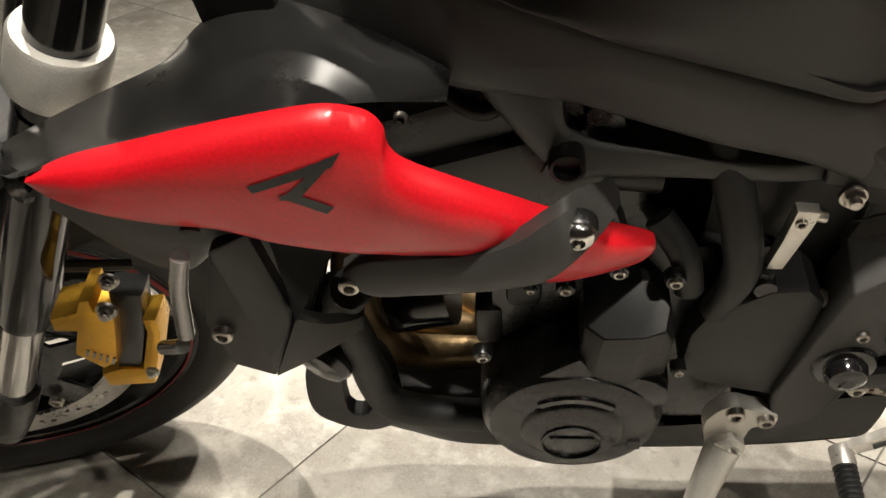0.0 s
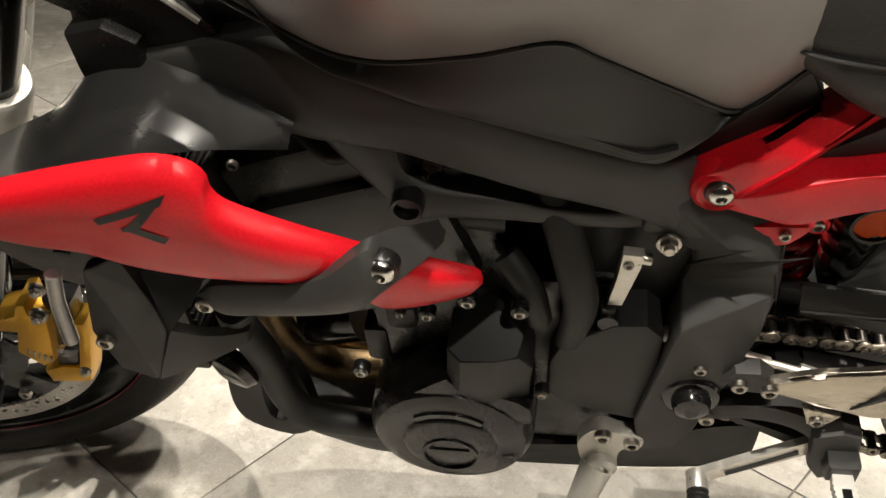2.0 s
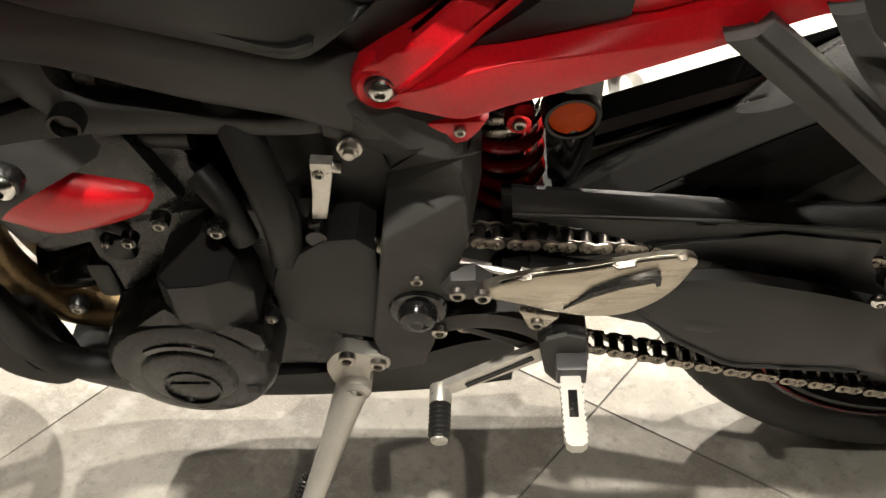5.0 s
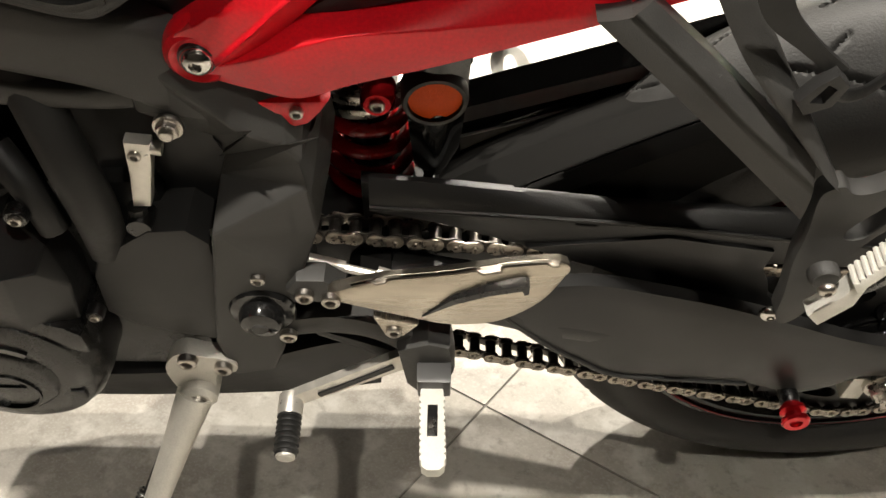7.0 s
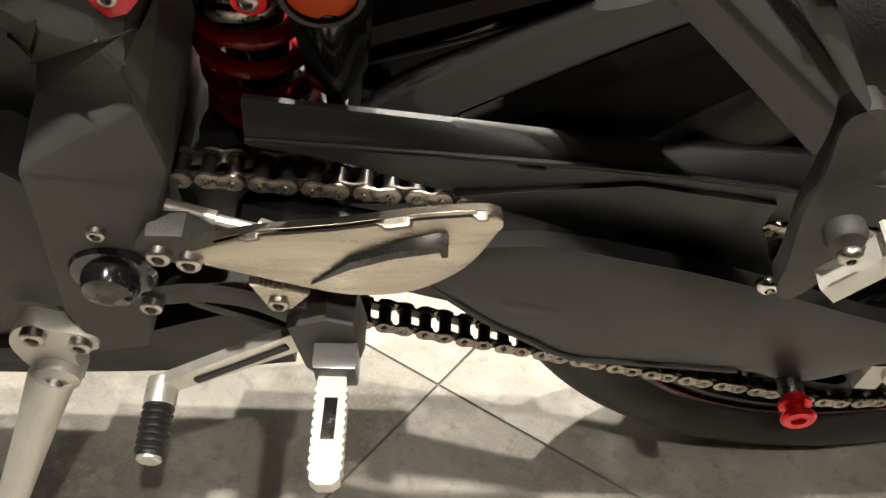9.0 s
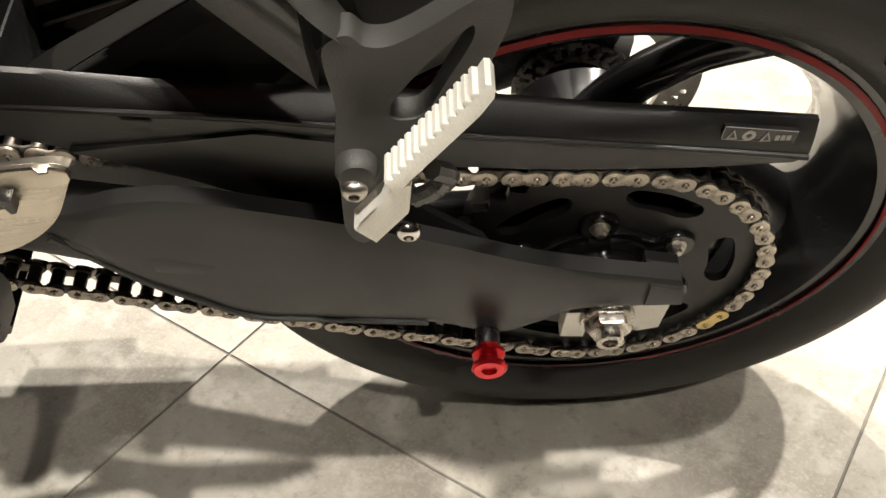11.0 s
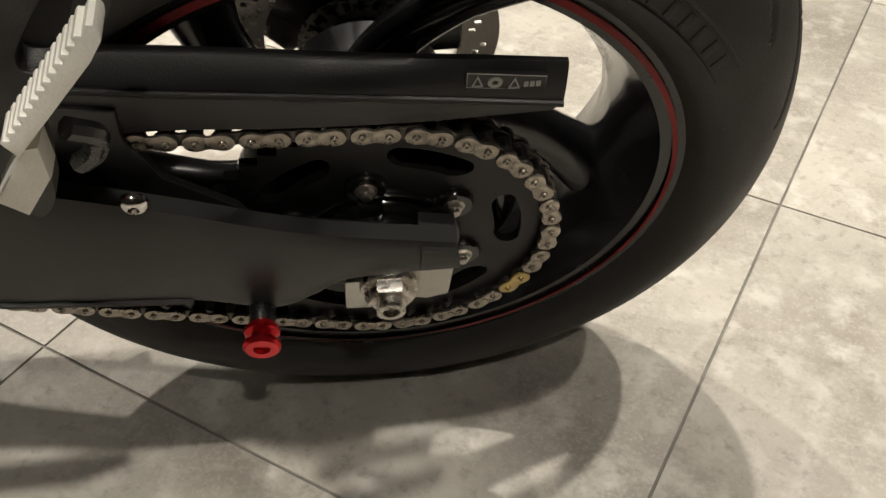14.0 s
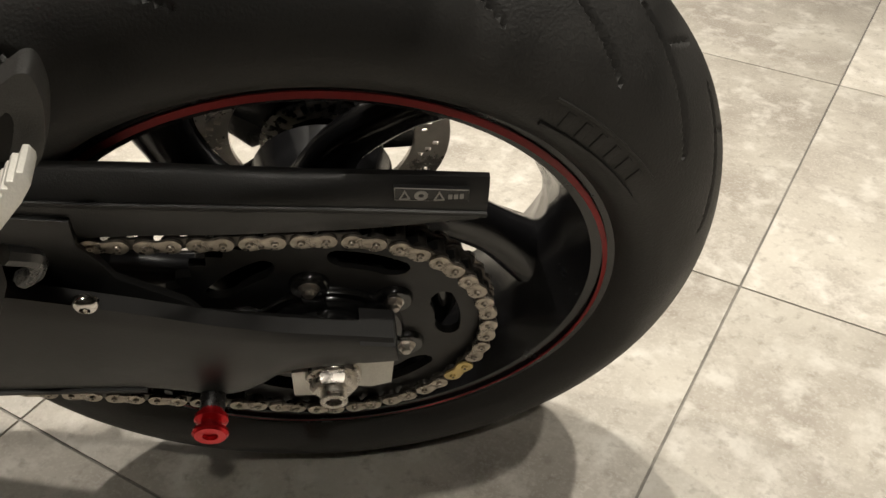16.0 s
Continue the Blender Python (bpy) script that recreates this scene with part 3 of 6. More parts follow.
bm_d = join(*[decal_stroke(q) for q in decal])
part("cowl_decal", bm_d, M_DECAL, pod, "black angular emblem decal")
inner_low = [(-1.083, -0.243, 0.765), (-1.054, -0.241, 0.774), (-1.013, -0.239, 0.784), (-0.974, -0.236, 0.792), (-0.945, -0.230, 0.795), (-0.918, -0.208, 0.783), (-0.890, -0.182, 0.765), (-0.850, -0.155, 0.742)]
inner_top = [(-1.172, -0.140, 0.691), (-1.113, -0.140, 0.721), (-1.070, -0.140, 0.742), (-1.028, -0.140, 0.763), (-0.994, -0.134, 0.790), (-0.947, -0.122, 0.798), (-0.902, -0.117, 0.785), (-0.845, -0.119, 0.762)]
part("intake_scoop", loft(inner_top, inner_low, 0.010, 0.004, 50, 12, 0.8), M_SCOOP, bike, "gloss black intake panel above the red cowl")
part("cowl_nose", loft([(-1.158, -0.150, 0.705), (-1.125, -0.20, 0.735), (-1.083, -0.243, 0.7595)], [(-1.125, -0.19, 0.690), (-1.112, -0.215, 0.715), (-1.082, -0.243, 0.752)], 0.012, 0.005, 24, 8), M_ENGINE, bike)
part("cowl_lip", loft([(-1.075, -0.240, 0.744), (-1.040, -0.236, 0.725), (-0.998, -0.232, 0.720), (-0.965, -0.228, 0.708)], [(-1.118, -0.185, 0.680), (-1.080, -0.185, 0.632), (-1.040, -0.188, 0.618), (-1.000, -0.190, 0.660)], 0.004, 0.005, 30, 8), M_PLASTIC, bike, "dark grey inner lip under the red cowl")
cv = [(-0.9957, -0.236, 0.6923), (-1.0159, -0.236, 0.6187), (-1.0045, -0.24, 0.5753), (-0.9774, -0.24, 0.5616), (-0.975, -0.244, 0.5896), (-0.9585, -0.222, 0.6061), (-0.974, -0.222, 0.6938)]
bm_c = bmesh.new()
cvv = [bm_c.verts.new(q) for q in cv]
cf = [bm_c.faces.new([cvv[i] for i in ids]) for ids in ((0, 1, 2, 3, 4), (0, 4, 5, 6), (4, 3, 5))]
cr = bmesh.ops.extrude_face_region(bm_c, geom=cf)
bmesh.ops.translate(bm_c, vec=(0, 0.012, 0), verts=[v for v in cr["geom"] if isinstance(v, bmesh.types.BMVert)])
bmesh.ops.bevel(bm_c, geom=[e for e in bm_c.edges if e.calc_face_angle(0) > 0.2], offset=0.002, segments=2, profile=0.6, affect="EDGES", clamp_overlap=True)
cover = part("radiator_side_cover", bm_c, M_FRAME, bike, "dark grey plastic radiator side cover", 12)
part("cover_arm", loft([(-0.9574, -0.225, 0.61), (-0.9472, -0.205, 0.5774), (-0.9359, -0.185, 0.5529), (-0.9255, -0.17, 0.5397)], [(-0.9783, -0.238, 0.5586), (-0.9616, -0.215, 0.5437), (-0.9402, -0.19, 0.5332), (-0.9269, -0.172, 0.5267)], 0.002, 0.010, 24, 6), M_FRAME, cover)
# Dark sheet in place of the shaded hollow behind the cover.
part("cover_hollow_shade", loft([(-0.962, -0.222, 0.700), (-0.958, -0.225, 0.660), (-0.955, -0.232, 0.615)], [(-0.935, -0.10, 0.690), (-0.930, -0.10, 0.655), (-0.925, -0.12, 0.615)], 0.0, 0.008, 14, 6), M_DARK, cover)
bolt(cover, -1.0036, -0.242, 0.6151, 0.0085)
bolt(cover, -0.913, -0.232, 0.656, 0.0085)
rad = part("radiator", box(-1.02, -0.985, -0.16, 0.16, 0.46, 0.74, 0.004), M_DARK, bike, "black finned radiator core")
for k in range(26):
    part("fin", box(-0.984, -0.980, -0.155, 0.155, 0.468 + 0.0104 * k, 0.4705 + 0.0104 * k, 0), M_DARK, rad)
part("brake_hose", tube([(-1.0066, -0.25, 0.7054), (-1.0161, -0.25, 0.6736), (-1.0213, -0.25, 0.6449), (-1.0244, -0.25, 0.6259)], 0.006, 14, 24), M_CLEAR, bike, "clear-sleeved braided brake hose")
part("hose_guide", tube([(-1.000, -0.20, 0.735), (-1.000, -0.240, 0.715)], 0.006, 12), M_RUBBER, bike)
part("brake_hose", tube([(-1.0302, -0.25, 0.6123), (-1.0437, -0.24, 0.5962), (-1.0575, -0.23, 0.5815)], 0.0055, 10, 24), M_CLEAR, bike)

# ---- crash protector ----
slider_top = [(-0.917, -0.228, 0.664), (-0.898, -0.234, 0.681), (-0.863, -0.238, 0.689), (-0.835, -0.240, 0.693), (-0.808, -0.243, 0.708), (-0.791, -0.243, 0.724), (-0.778, -0.238, 0.731), (-0.766, -0.215, 0.716), (-0.754, -0.195, 0.700), (-0.744, -0.175, 0.684)]
slider_low = [(-0.918, -0.228, 0.655), (-0.898, -0.236, 0.650), (-0.867, -0.240, 0.656), (-0.833, -0.244, 0.664), (-0.802, -0.246, 0.672), (-0.785, -0.247, 0.682), (-0.772, -0.244, 0.694), (-0.758, -0.225, 0.692), (-0.746, -0.200, 0.684), (-0.739, -0.178, 0.676)]
slider = part("crash_protector", loft(slider_top, slider_low, 0.007, 0.012, 60, 10, 0.7), M_FRAME, bike, "black plastic frame slider with a large chrome bolt")

part("frame_boss", moved(lathe([(0, 0.004), (0.0115, 0.004), (0.0125, -0.002), (0.0155, -0.002), (0.0165, 0.002), (0.0165, 0.016), (0, 0.016)], 28), at(-0.772, -0.146, 0.676) @ Matrix.Diagonal((0.8, 1, 0.8, 1))), M_ENGINE, slider)

part("bolt_washer", moved(lathe([(0, -0.003), (0.0115, -0.003), (0.0125, -0.001), (0.0125, 0.008), (0, 0.008)], 32), at(-0.771, -0.2370, 0.712)), M_ENGINE, slider)
bolt(slider, -0.771, -0.2405, 0.712, 0.0125, M_CHROME, "dome", label="large chrome dome-head bolt")

# ---- main frame ----
beam_top = [(-0.957, -0.118, 0.802), (-0.924, -0.120, 0.811), (-0.884, -0.125, 0.818), (-0.853, -0.130, 0.820), (-0.820, -0.135, 0.808), (-0.770, -0.136, 0.787), (-0.731, -0.136, 0.774), (-0.672, -0.135, 0.752), (-0.612, -0.133, 0.730), (-0.575, -0.125, 0.716), (-0.540, -0.112, 0.690)]
beam_low = [(-0.963, -0.118, 0.764), (-0.919, -0.120, 0.757), (-0.891, -0.125, 0.747), (-0.859, -0.132, 0.740), (-0.830, -0.135, 0.734), (-0.776, -0.136, 0.726), (-0.735, -0.136, 0.711), (-0.673, -0.135, 0.687), (-0.609, -0.133, 0.667), (-0.572, -0.126, 0.642), (-0.548, -0.118, 0.622)]
frame_part = part("main_frame", loft(beam_top, beam_low, 0.008, 0.045, 80, 14, 0.42, peak=0.45), M_FRAME, bike, "matte black cast aluminium frame beam", 50)
part("frame_strut", loft([(-0.838, -0.131, 0.744), (-0.814, -0.131, 0.706), (-0.792, -0.129, 0.671), (-0.776, -0.127, 0.650)], [(-0.778, -0.131, 0.734), (-0.774, -0.131, 0.702), (-0.762, -0.129, 0.685), (-0.744, -0.127, 0.672)], 0.007, 0.035, 30, 10, 0.5), M_FRAME, frame_part, "", 50)
part("lower_brace", loft([(-0.776, -0.129, 0.700), (-0.756, -0.129, 0.685), (-0.738, -0.129, 0.680), (-0.695, -0.129, 0.673), (-0.652, -0.128, 0.664), (-0.609, -0.124, 0.659), (-0.560, -0.104, 0.655)], [(-0.790, -0.129, 0.655), (-0.770, -0.129, 0.649), (-0.740, -0.129, 0.651), (-0.696, -0.129, 0.650), (-0.652, -0.128, 0.646), (-0.608, -0.124, 0.641), (-0.560, -0.104, 0.628)], 0.008, 0.035, 40, 10, 0.5), M_FRAME, frame_part, "", 50)
part("frame_tab", moved(lathe([(0, -0.004), (0.008, -0.004), (0.010, -0.001), (0.010, 0.02), (0, 0.02)], 20), at(-0.752, -0.124, 0.706)), M_ENGINE, frame_part)
part("head_collar", loft([(-0.962, -0.121, 0.800), (-0.952, -0.122, 0.803)], [(-0.966, -0.121, 0.768), (-0.955, -0.122, 0.766)], 0.006, 0.03, 8, 10, 0.5), M_TANK, frame_part, "grey machined collar")
part("steering_head", tube([(-0.985, 0.0, 0.74), (-0.935, 0.0, 0.87)], 0.035, 20), M_FRAME, frame_part)
corners = {
    "a": (-0.5900, -0.1280, 0.6950), "b": (-0.4990, -0.1210, 0.6640), "c": (-0.4840, -0.1130, 0.6500), "d": (-0.4780, -0.1090, 0.6200), "e": (-0.4743, -0.1110, 0.5790),
    "f": (-0.4847, -0.1350, 0.5339), "g": (-0.5010, -0.1500, 0.4900), "h": (-0.5260, -0.1500, 0.3910), "i": (-0.5380, -0.1480, 0.3550), "j": (-0.5760, -0.1480, 0.3440),
    "k": (-0.5790, -0.1500, 0.3800), "l": (-0.5820, -0.1500, 0.4010), "m": (-0.5550, -0.1580, 0.5537), "n": (-0.5530, -0.1120, 0.5682), "o": (-0.5454, -0.1120, 0.5881),
    "p": (-0.5477, -0.1180, 0.6103), "q": (-0.5920, -0.1260, 0.6400), "r": (-0.5448, -0.1330, 0.6416), "s": (-0.5219, -0.1410, 0.6363), "t": (-0.4964, -0.1410, 0.6263), "u": (-0.4873, -0.1410, 0.6099), "v": (-0.4840, -0.1440, 0.5895)}
bm_p = bmesh.new()
vv = {key: bm_p.verts.new(q) for key, q in corners.items()}
fs = [bm_p.faces.new([vv[i] for i in ids]) for ids in ("abs", "asr", "arq", "bts", "but", "bcu", "cdu", "duv", "dev", "qrp", "rsp", "spo", "sto", "ton", "tun", "uvn", "nvm", "vef", "mvfg", "mghijkl")]
rr_ = bmesh.ops.extrude_face_region(bm_p, geom=fs)
bmesh.ops.translate(bm_p, vec=(0, 0.05, 0), verts=[v for v in rr_["geom"] if isinstance(v, bmesh.types.BMVert)])
bmesh.ops.bevel(bm_p, geom=[e for e in bm_p.edges if e.calc_face_angle(0) > 0.9], offset=0.003, segments=3, profile=0.5, affect="EDGES", clamp_overlap=True)
part("pivot_plate", bm_p, M_FRAME, bike, "matte black swingarm pivot plate with angular facets", 14)
pivot = part("pivot_cap", moved(lathe([(0, -0.013), (0.008, -0.0125), (0.0125, -0.010), (0.0148, -0.004), (0.0150, 0.001), (0.0205, 0.002), (0.0225, 0.005), (0.0215, 0.02), (0, 0.02)], 36), at(-0.535, -0.157, 0.453) @ Matrix.Diagonal((1.2, 1.0, 1.2, 1))), M_GLOSS, bike, "black swingarm pivot cap")
part("cap_face", moved(lathe([(0, -0.0145), (0.005, -0.0142), (0.007, -0.012), (0.007, -0.008), (0, -0.008)], 28), at(-0.535, -0.157, 0.453)), M_FRAME, pivot)

# ---- fuel tank, side panel and seat ----
line = [(-0.900, -0.135, 0.875), (-0.857, -0.140, 0.848), (-0.817, -0.142, 0.823), (-0.788, -0.144, 0.815), (-0.756, -0.150, 0.818), (-0.706, -0.163, 0.833), (-0.658, -0.172, 0.849), (-0.633, -0.165, 0.833), (-0.580, -0.140, 0.789), (-0.535, -0.122, 0.759), (-0.501, -0.120, 0.789), (-0.478, -0.118, 0.812)]
crest = [(-0.93, -0.08, 0.93), (-0.88, -0.12, 0.93), (-0.83, -0.16, 0.925), (-0.79, -0.185, 0.92), (-0.75, -0.20, 0.92), (-0.70, -0.20, 0.925), (-0.65, -0.195, 0.93), (-0.62, -0.185, 0.925), (-0.58, -0.165, 0.91), (-0.54, -0.145, 0.895), (-0.51, -0.13, 0.89), (-0.49, -0.12, 0.885)]
ridge = [(-0.93, 0.0, 0.98), (-0.88, -0.02, 1.0), (-0.83, -0.04, 1.01), (-0.79, -0.05, 1.015), (-0.75, -0.05, 1.015), (-0.70, -0.05, 1.01), (-0.65, -0.05, 1.0), (-0.62, -0.05, 0.99), (-0.58, -0.05, 0.975), (-0.54, -0.05, 0.955), (-0.51, -0.05, 0.94), (-0.49, -0.05, 0.93)]
tank = part("fuel_tank", join(loft(crest, line, 0.012, 0.004, 60, 12, 0.8), loft(ridge, crest, 0.015, 0.004, 60, 8, 0.8)), M_TANK, bike, "satin grey metallic fuel tank")
right = [[(x, -y, z) for x, y, z in q] for q in (ridge, crest, line)]
part("tank_far_side", join(loft(right[0], right[1], 0.0, 0.004, 40, 4), loft(right[1], right[2], 0.0, 0.004, 40, 4)), M_TANK, tank)
part("tank_seam", tube([(x, y - 0.0015, z) for x, y, z in line], 0.0022, 8, 80), M_DARK, tank)
panel_low = [(-0.878, -0.146, 0.905), (-0.854, -0.148, 0.862), (-0.836, -0.150, 0.832), (-0.812, -0.151, 0.809), (-0.784, -0.151, 0.797), (-0.748, -0.151, 0.781), (-0.710, -0.151, 0.769), (-0.672, -0.151, 0.757), (-0.633, -0.150, 0.744), (-0.598, -0.148, 0.732), (-0.577, -0.143, 0.733), (-0.540, -0.130, 0.757), (-0.495, -0.120, 0.800)]
panel_up = [(-0.900, -0.135, 0.879), (-0.862, -0.140, 0.852), (-0.832, -0.142, 0.834), (-0.806, -0.143, 0.820), (-0.780, -0.145, 0.815), (-0.748, -0.152, 0.820), (-0.706, -0.163, 0.833), (-0.665, -0.170, 0.846), (-0.630, -0.164, 0.831), (-0.580, -0.140, 0.789), (-0.555, -0.130, 0.772), (-0.530, -0.122, 0.763), (-0.478, -0.116, 0.812)]
panel = part("tank_side_panel", loft([(x, y + 0.003, z - 0.002) for x, y, z in panel_up], panel_low, 0.005, 0.012, 90, 12, 0.6, peak=0.7), M_PLASTIC, bike, "dark grey textured panel under the fuel tank", 45)
part("panel_crease", loft([(-0.690, -0.156, 0.779), (-0.652, -0.157, 0.768), (-0.630, -0.157, 0.759), (-0.598, -0.155, 0.746), (-0.576, -0.150, 0.747)], [(-0.690, -0.152, 0.770), (-0.652, -0.152, 0.755), (-0.630, -0.151, 0.746), (-0.598, -0.149, 0.735), (-0.578, -0.144, 0.737)], 0.002, 0.006, 40, 6), M_PLASTIC, panel)
seat_top = [(-0.515, -0.10, 0.90), (-0.50, -0.12, 0.90), (-0.45, -0.13, 0.90), (-0.38, -0.12, 0.895), (-0.25, -0.11, 0.91), (-0.12, -0.10, 0.95)]
seat_mid = [(-0.520, -0.112, 0.818), (-0.505, -0.13, 0.815), (-0.456, -0.135, 0.808), (-0.38, -0.13, 0.80), (-0.25, -0.12, 0.83), (-0.12, -0.11, 0.88)]
seat_low = [(-0.510, -0.112, 0.800), (-0.500, -0.122, 0.794), (-0.443, -0.125, 0.757), (-0.38, -0.12, 0.755), (-0.25, -0.11, 0.79), (-0.12, -0.10, 0.85)]
seat = part("seat", join(loft(seat_top, seat_mid, 0.010, 0.03, 30, 8), loft(seat_mid, seat_low, 0.008, 0.03, 30, 8)), M_SEAT, bike, "black vinyl rider seat with a stitched seam")
part("seat_top", loft([(x, -y, z + 0.01) for x, y, z in seat_top], [(x, y, z) for x, y, z in seat_top], 0.0, 0.01, 30, 8), M_SEAT, seat)
part("seat_seam", tube([(x, y - 0.004, z) for x, y, z in seat_mid], 0.0018, 6, 40), M_PLASTIC, seat)

# Unseen block added above the wheel to shade the tyre from overhead lamps.
part("tail_shade_block", prism([(-0.44, 0.815), (0.20, 0.870), (0.24, 0.900), (0.10, 0.915), (-0.44, 0.870)], -0.135, 0.12, 0.006), M_PLASTIC, seat)
# Dark backing added to fill see-through gaps between beam and panel.
part("frame_backing", prism([(-0.90, 0.865), (-0.80, 0.83), (-0.64, 0.83), (-0.50, 0.80), (-0.47, 0.74), (-0.50, 0.66), (-0.56, 0.66), (-0.62, 0.67), (-0.76, 0.69), (-0.80, 0.73), (-0.91, 0.77)], -0.108, 0.10, 0.004), M_DARK, bike, "dark backing added between the frame beams")

# ---- red tail subframe cover ----
arm_outer = [(-0.5659, -0.1180, 0.6785), (-0.5623, -0.1170, 0.6973), (-0.5449, -0.1170, 0.7116), (-0.5164, -0.1160, 0.7297), (-0.4893, -0.1120, 0.7462), (-0.4669, -0.1070, 0.7592)]
arm_ridge = [(-0.5562, -0.1300, 0.6885), (-0.5515, -0.1320, 0.7062), (-0.5337, -0.1340, 0.7170), (-0.5099, -0.1340, 0.7348), (-0.4872, -0.1280, 0.7518), (-0.4653, -0.1160, 0.7632)]
arm_fold = [(-0.5426, -0.1320, 0.6814), (-0.5300, -0.1360, 0.6876), (-0.5091, -0.1380, 0.7087), (-0.4877, -0.1380, 0.7293), (-0.4672, -0.1300, 0.7427), (-0.4416, -0.1160, 0.7558)]
arm_inner = [(-0.5317, -0.1240, 0.6709), (-0.5025, -0.1240, 0.6893), (-0.4903, -0.1220, 0.7008), (-0.4816, -0.1200, 0.7097), (-0.4612, -0.1160, 0.7275), (-0.4337, -0.1100, 0.7491)]
rail_top = [(-0.5463, -0.1260, 0.6899), (-0.5221, -0.1250, 0.6933), (-0.4980, -0.1230, 0.7019), (-0.4824, -0.1210, 0.7085), (-0.4401, -0.1200, 0.7134), (-0.3807, -0.1180, 0.7236), (-0.3057, -0.1140, 0.7357), (-0.2479, -0.1100, 0.7456), (-0.2100, -0.1030, 0.7550)]
rail_crease = [(-0.5504, -0.1320, 0.6848), (-0.5260, -0.1360, 0.6880), (-0.5020, -0.1370, 0.6946), (-0.4786, -0.1370, 0.7029), (-0.4483, -0.1360, 0.7107), (-0.3956, -0.1310, 0.7119), (-0.3066, -0.1210, 0.7161), (-0.2444, -0.1130, 0.7303), (-0.2050, -0.1080, 0.7330)]
rail_low = [(-0.5573, -0.1260, 0.6798), (-0.5352, -0.1310, 0.6740), (-0.5111, -0.1340, 0.6684), (-0.4830, -0.1360, 0.6634), (-0.4472, -0.1350, 0.6747), (-0.3933, -0.1310, 0.6874), (-0.3017, -0.1210, 0.7104), (-0.2429, -0.1130, 0.7249), (-0.2000, -0.1030, 0.7220)]
red = part("tail_cover", join(
    loft(arm_outer, arm_ridge, 0.002, 0.018, 40, 5, 0.8), loft(arm_ridge, arm_fold, 0.0005, 0.018, 40, 5), loft(arm_fold, arm_inner, 0.001, 0.018, 40, 5),
    loft(rail_top, rail_crease, 0.001, 0.018, 60, 6), loft(rail_crease, rail_low, 0.002, 0.018, 60, 6),
    moved(lathe([(0, 0.001), (0.0125, 0.001), (0.0165, -0.001), (0.0205, 0.003), (0.0225, 0.009), (0.0225, 0.016), (0, 0.016)], 40), at(-0.5405, -0.1335, 0.6905)),
    prism([(-0.5123, 0.6543), (-0.5035, 0.6428), (-0.4963, 0.6305), (-0.4813, 0.6353), (-0.4728, 0.6447), (-0.4657, 0.6556)], -0.131, -0.112, 0.004),
    loft([(-0.41, -0.106, 0.80), (-0.36, -0.105, 0.80), (-0.26, -0.10, 0.815)], [(-0.372, -0.110, 0.757), (-0.360, -0.109, 0.730), (-0.25, -0.10, 0.755)], 0.004, 0.02, 20, 8, 0.6)), M_RED, bike, "gloss red painted tail subframe cover", 24)
bolt(red, -0.4870, -0.1330, 0.6480, 0.0055, M_STEEL)
part("tail_inset", prism([(-0.482, 0.709), (-0.462, 0.721), (-0.440, 0.736), (-0.420, 0.752), (-0.382, 0.757), (-0.366, 0.746), (-0.368, 0.731), (-0.407, 0.722), (-0.452, 0.712)], -0.114, -0.100, 0.001), M_PLASTIC, red, "black inset panel")
part("bolt_washer", moved(lathe([(0, -0.002), (0.0110, -0.002), (0.0120, 0.0), (0.0120, 0.01), (0, 0.01)], 32), at(-0.540, -0.134, 0.692)), M_ENGINE, red)
bolt(red, -0.540, -0.1362, 0.692, 0.0118, M_CHROME, "dome", label="chrome dome-head bolt")

# ---- shock absorber ----
S0, S1 = Vector((-0.460, -0.012, 0.585)), Vector((-0.455, -0.012, 0.40))
coil = []
turns = 6.5
for i in range(int(turns * 28) + 1):
    t = i / (turns * 28)
    a = 2 * math.pi * turns * t
    c = S0.lerp(S1, 0.12 + 0.86 * t)
    coil.append(c + Vector((0.033 * math.cos(a), 0.033 * math.sin(a), 0)))
shock = part("rear_shock", tube([S0 + Vector((0, 0, 0.03)), S1], 0.021, 24), M_GLOSS, bike, "rear shock absorber with a red coil spring")
part("spring", tube(coil, 0.0062, 10), M_SPRING, shock, "red painted coil spring")
for k, (dz, r) in enumerate(((0.0, 0.036), (-0.012, 0.038))):
    notch = lathe([(0.02, -0.004), (r, -0.004), (r + 0.001, -0.002), (r + 0.001, 0.003), (r, 0.005), (0.02, 0.005)], 40, closed=True)
    part("preload_collar", moved(notch, at(S0.x, S0.y, S0.z - 0.008 + dz, 90)), M_STEEL, shock, "notched preload collar")
part("shock_head", moved(lathe([(0, -0.03), (0.024, -0.03), (0.03, -0.02), (0.03, 0.01), (0.02, 0.02), (0, 0.02)], 28), at(S0.x, S0.y, S0.z + 0.03, 90)), M_GLOSS, shock)
part("shock_knob", moved(lathe([(0, -0.012), (0.010, -0.012), (0.013, -0.008), (0.013, 0.01), (0, 0.01)], 22), at(-0.443, -0.055, 0.592)), M_REDANO, shock, "red anodised adjuster knob")
bolt(shock, -0.443, -0.067, 0.592, 0.007)

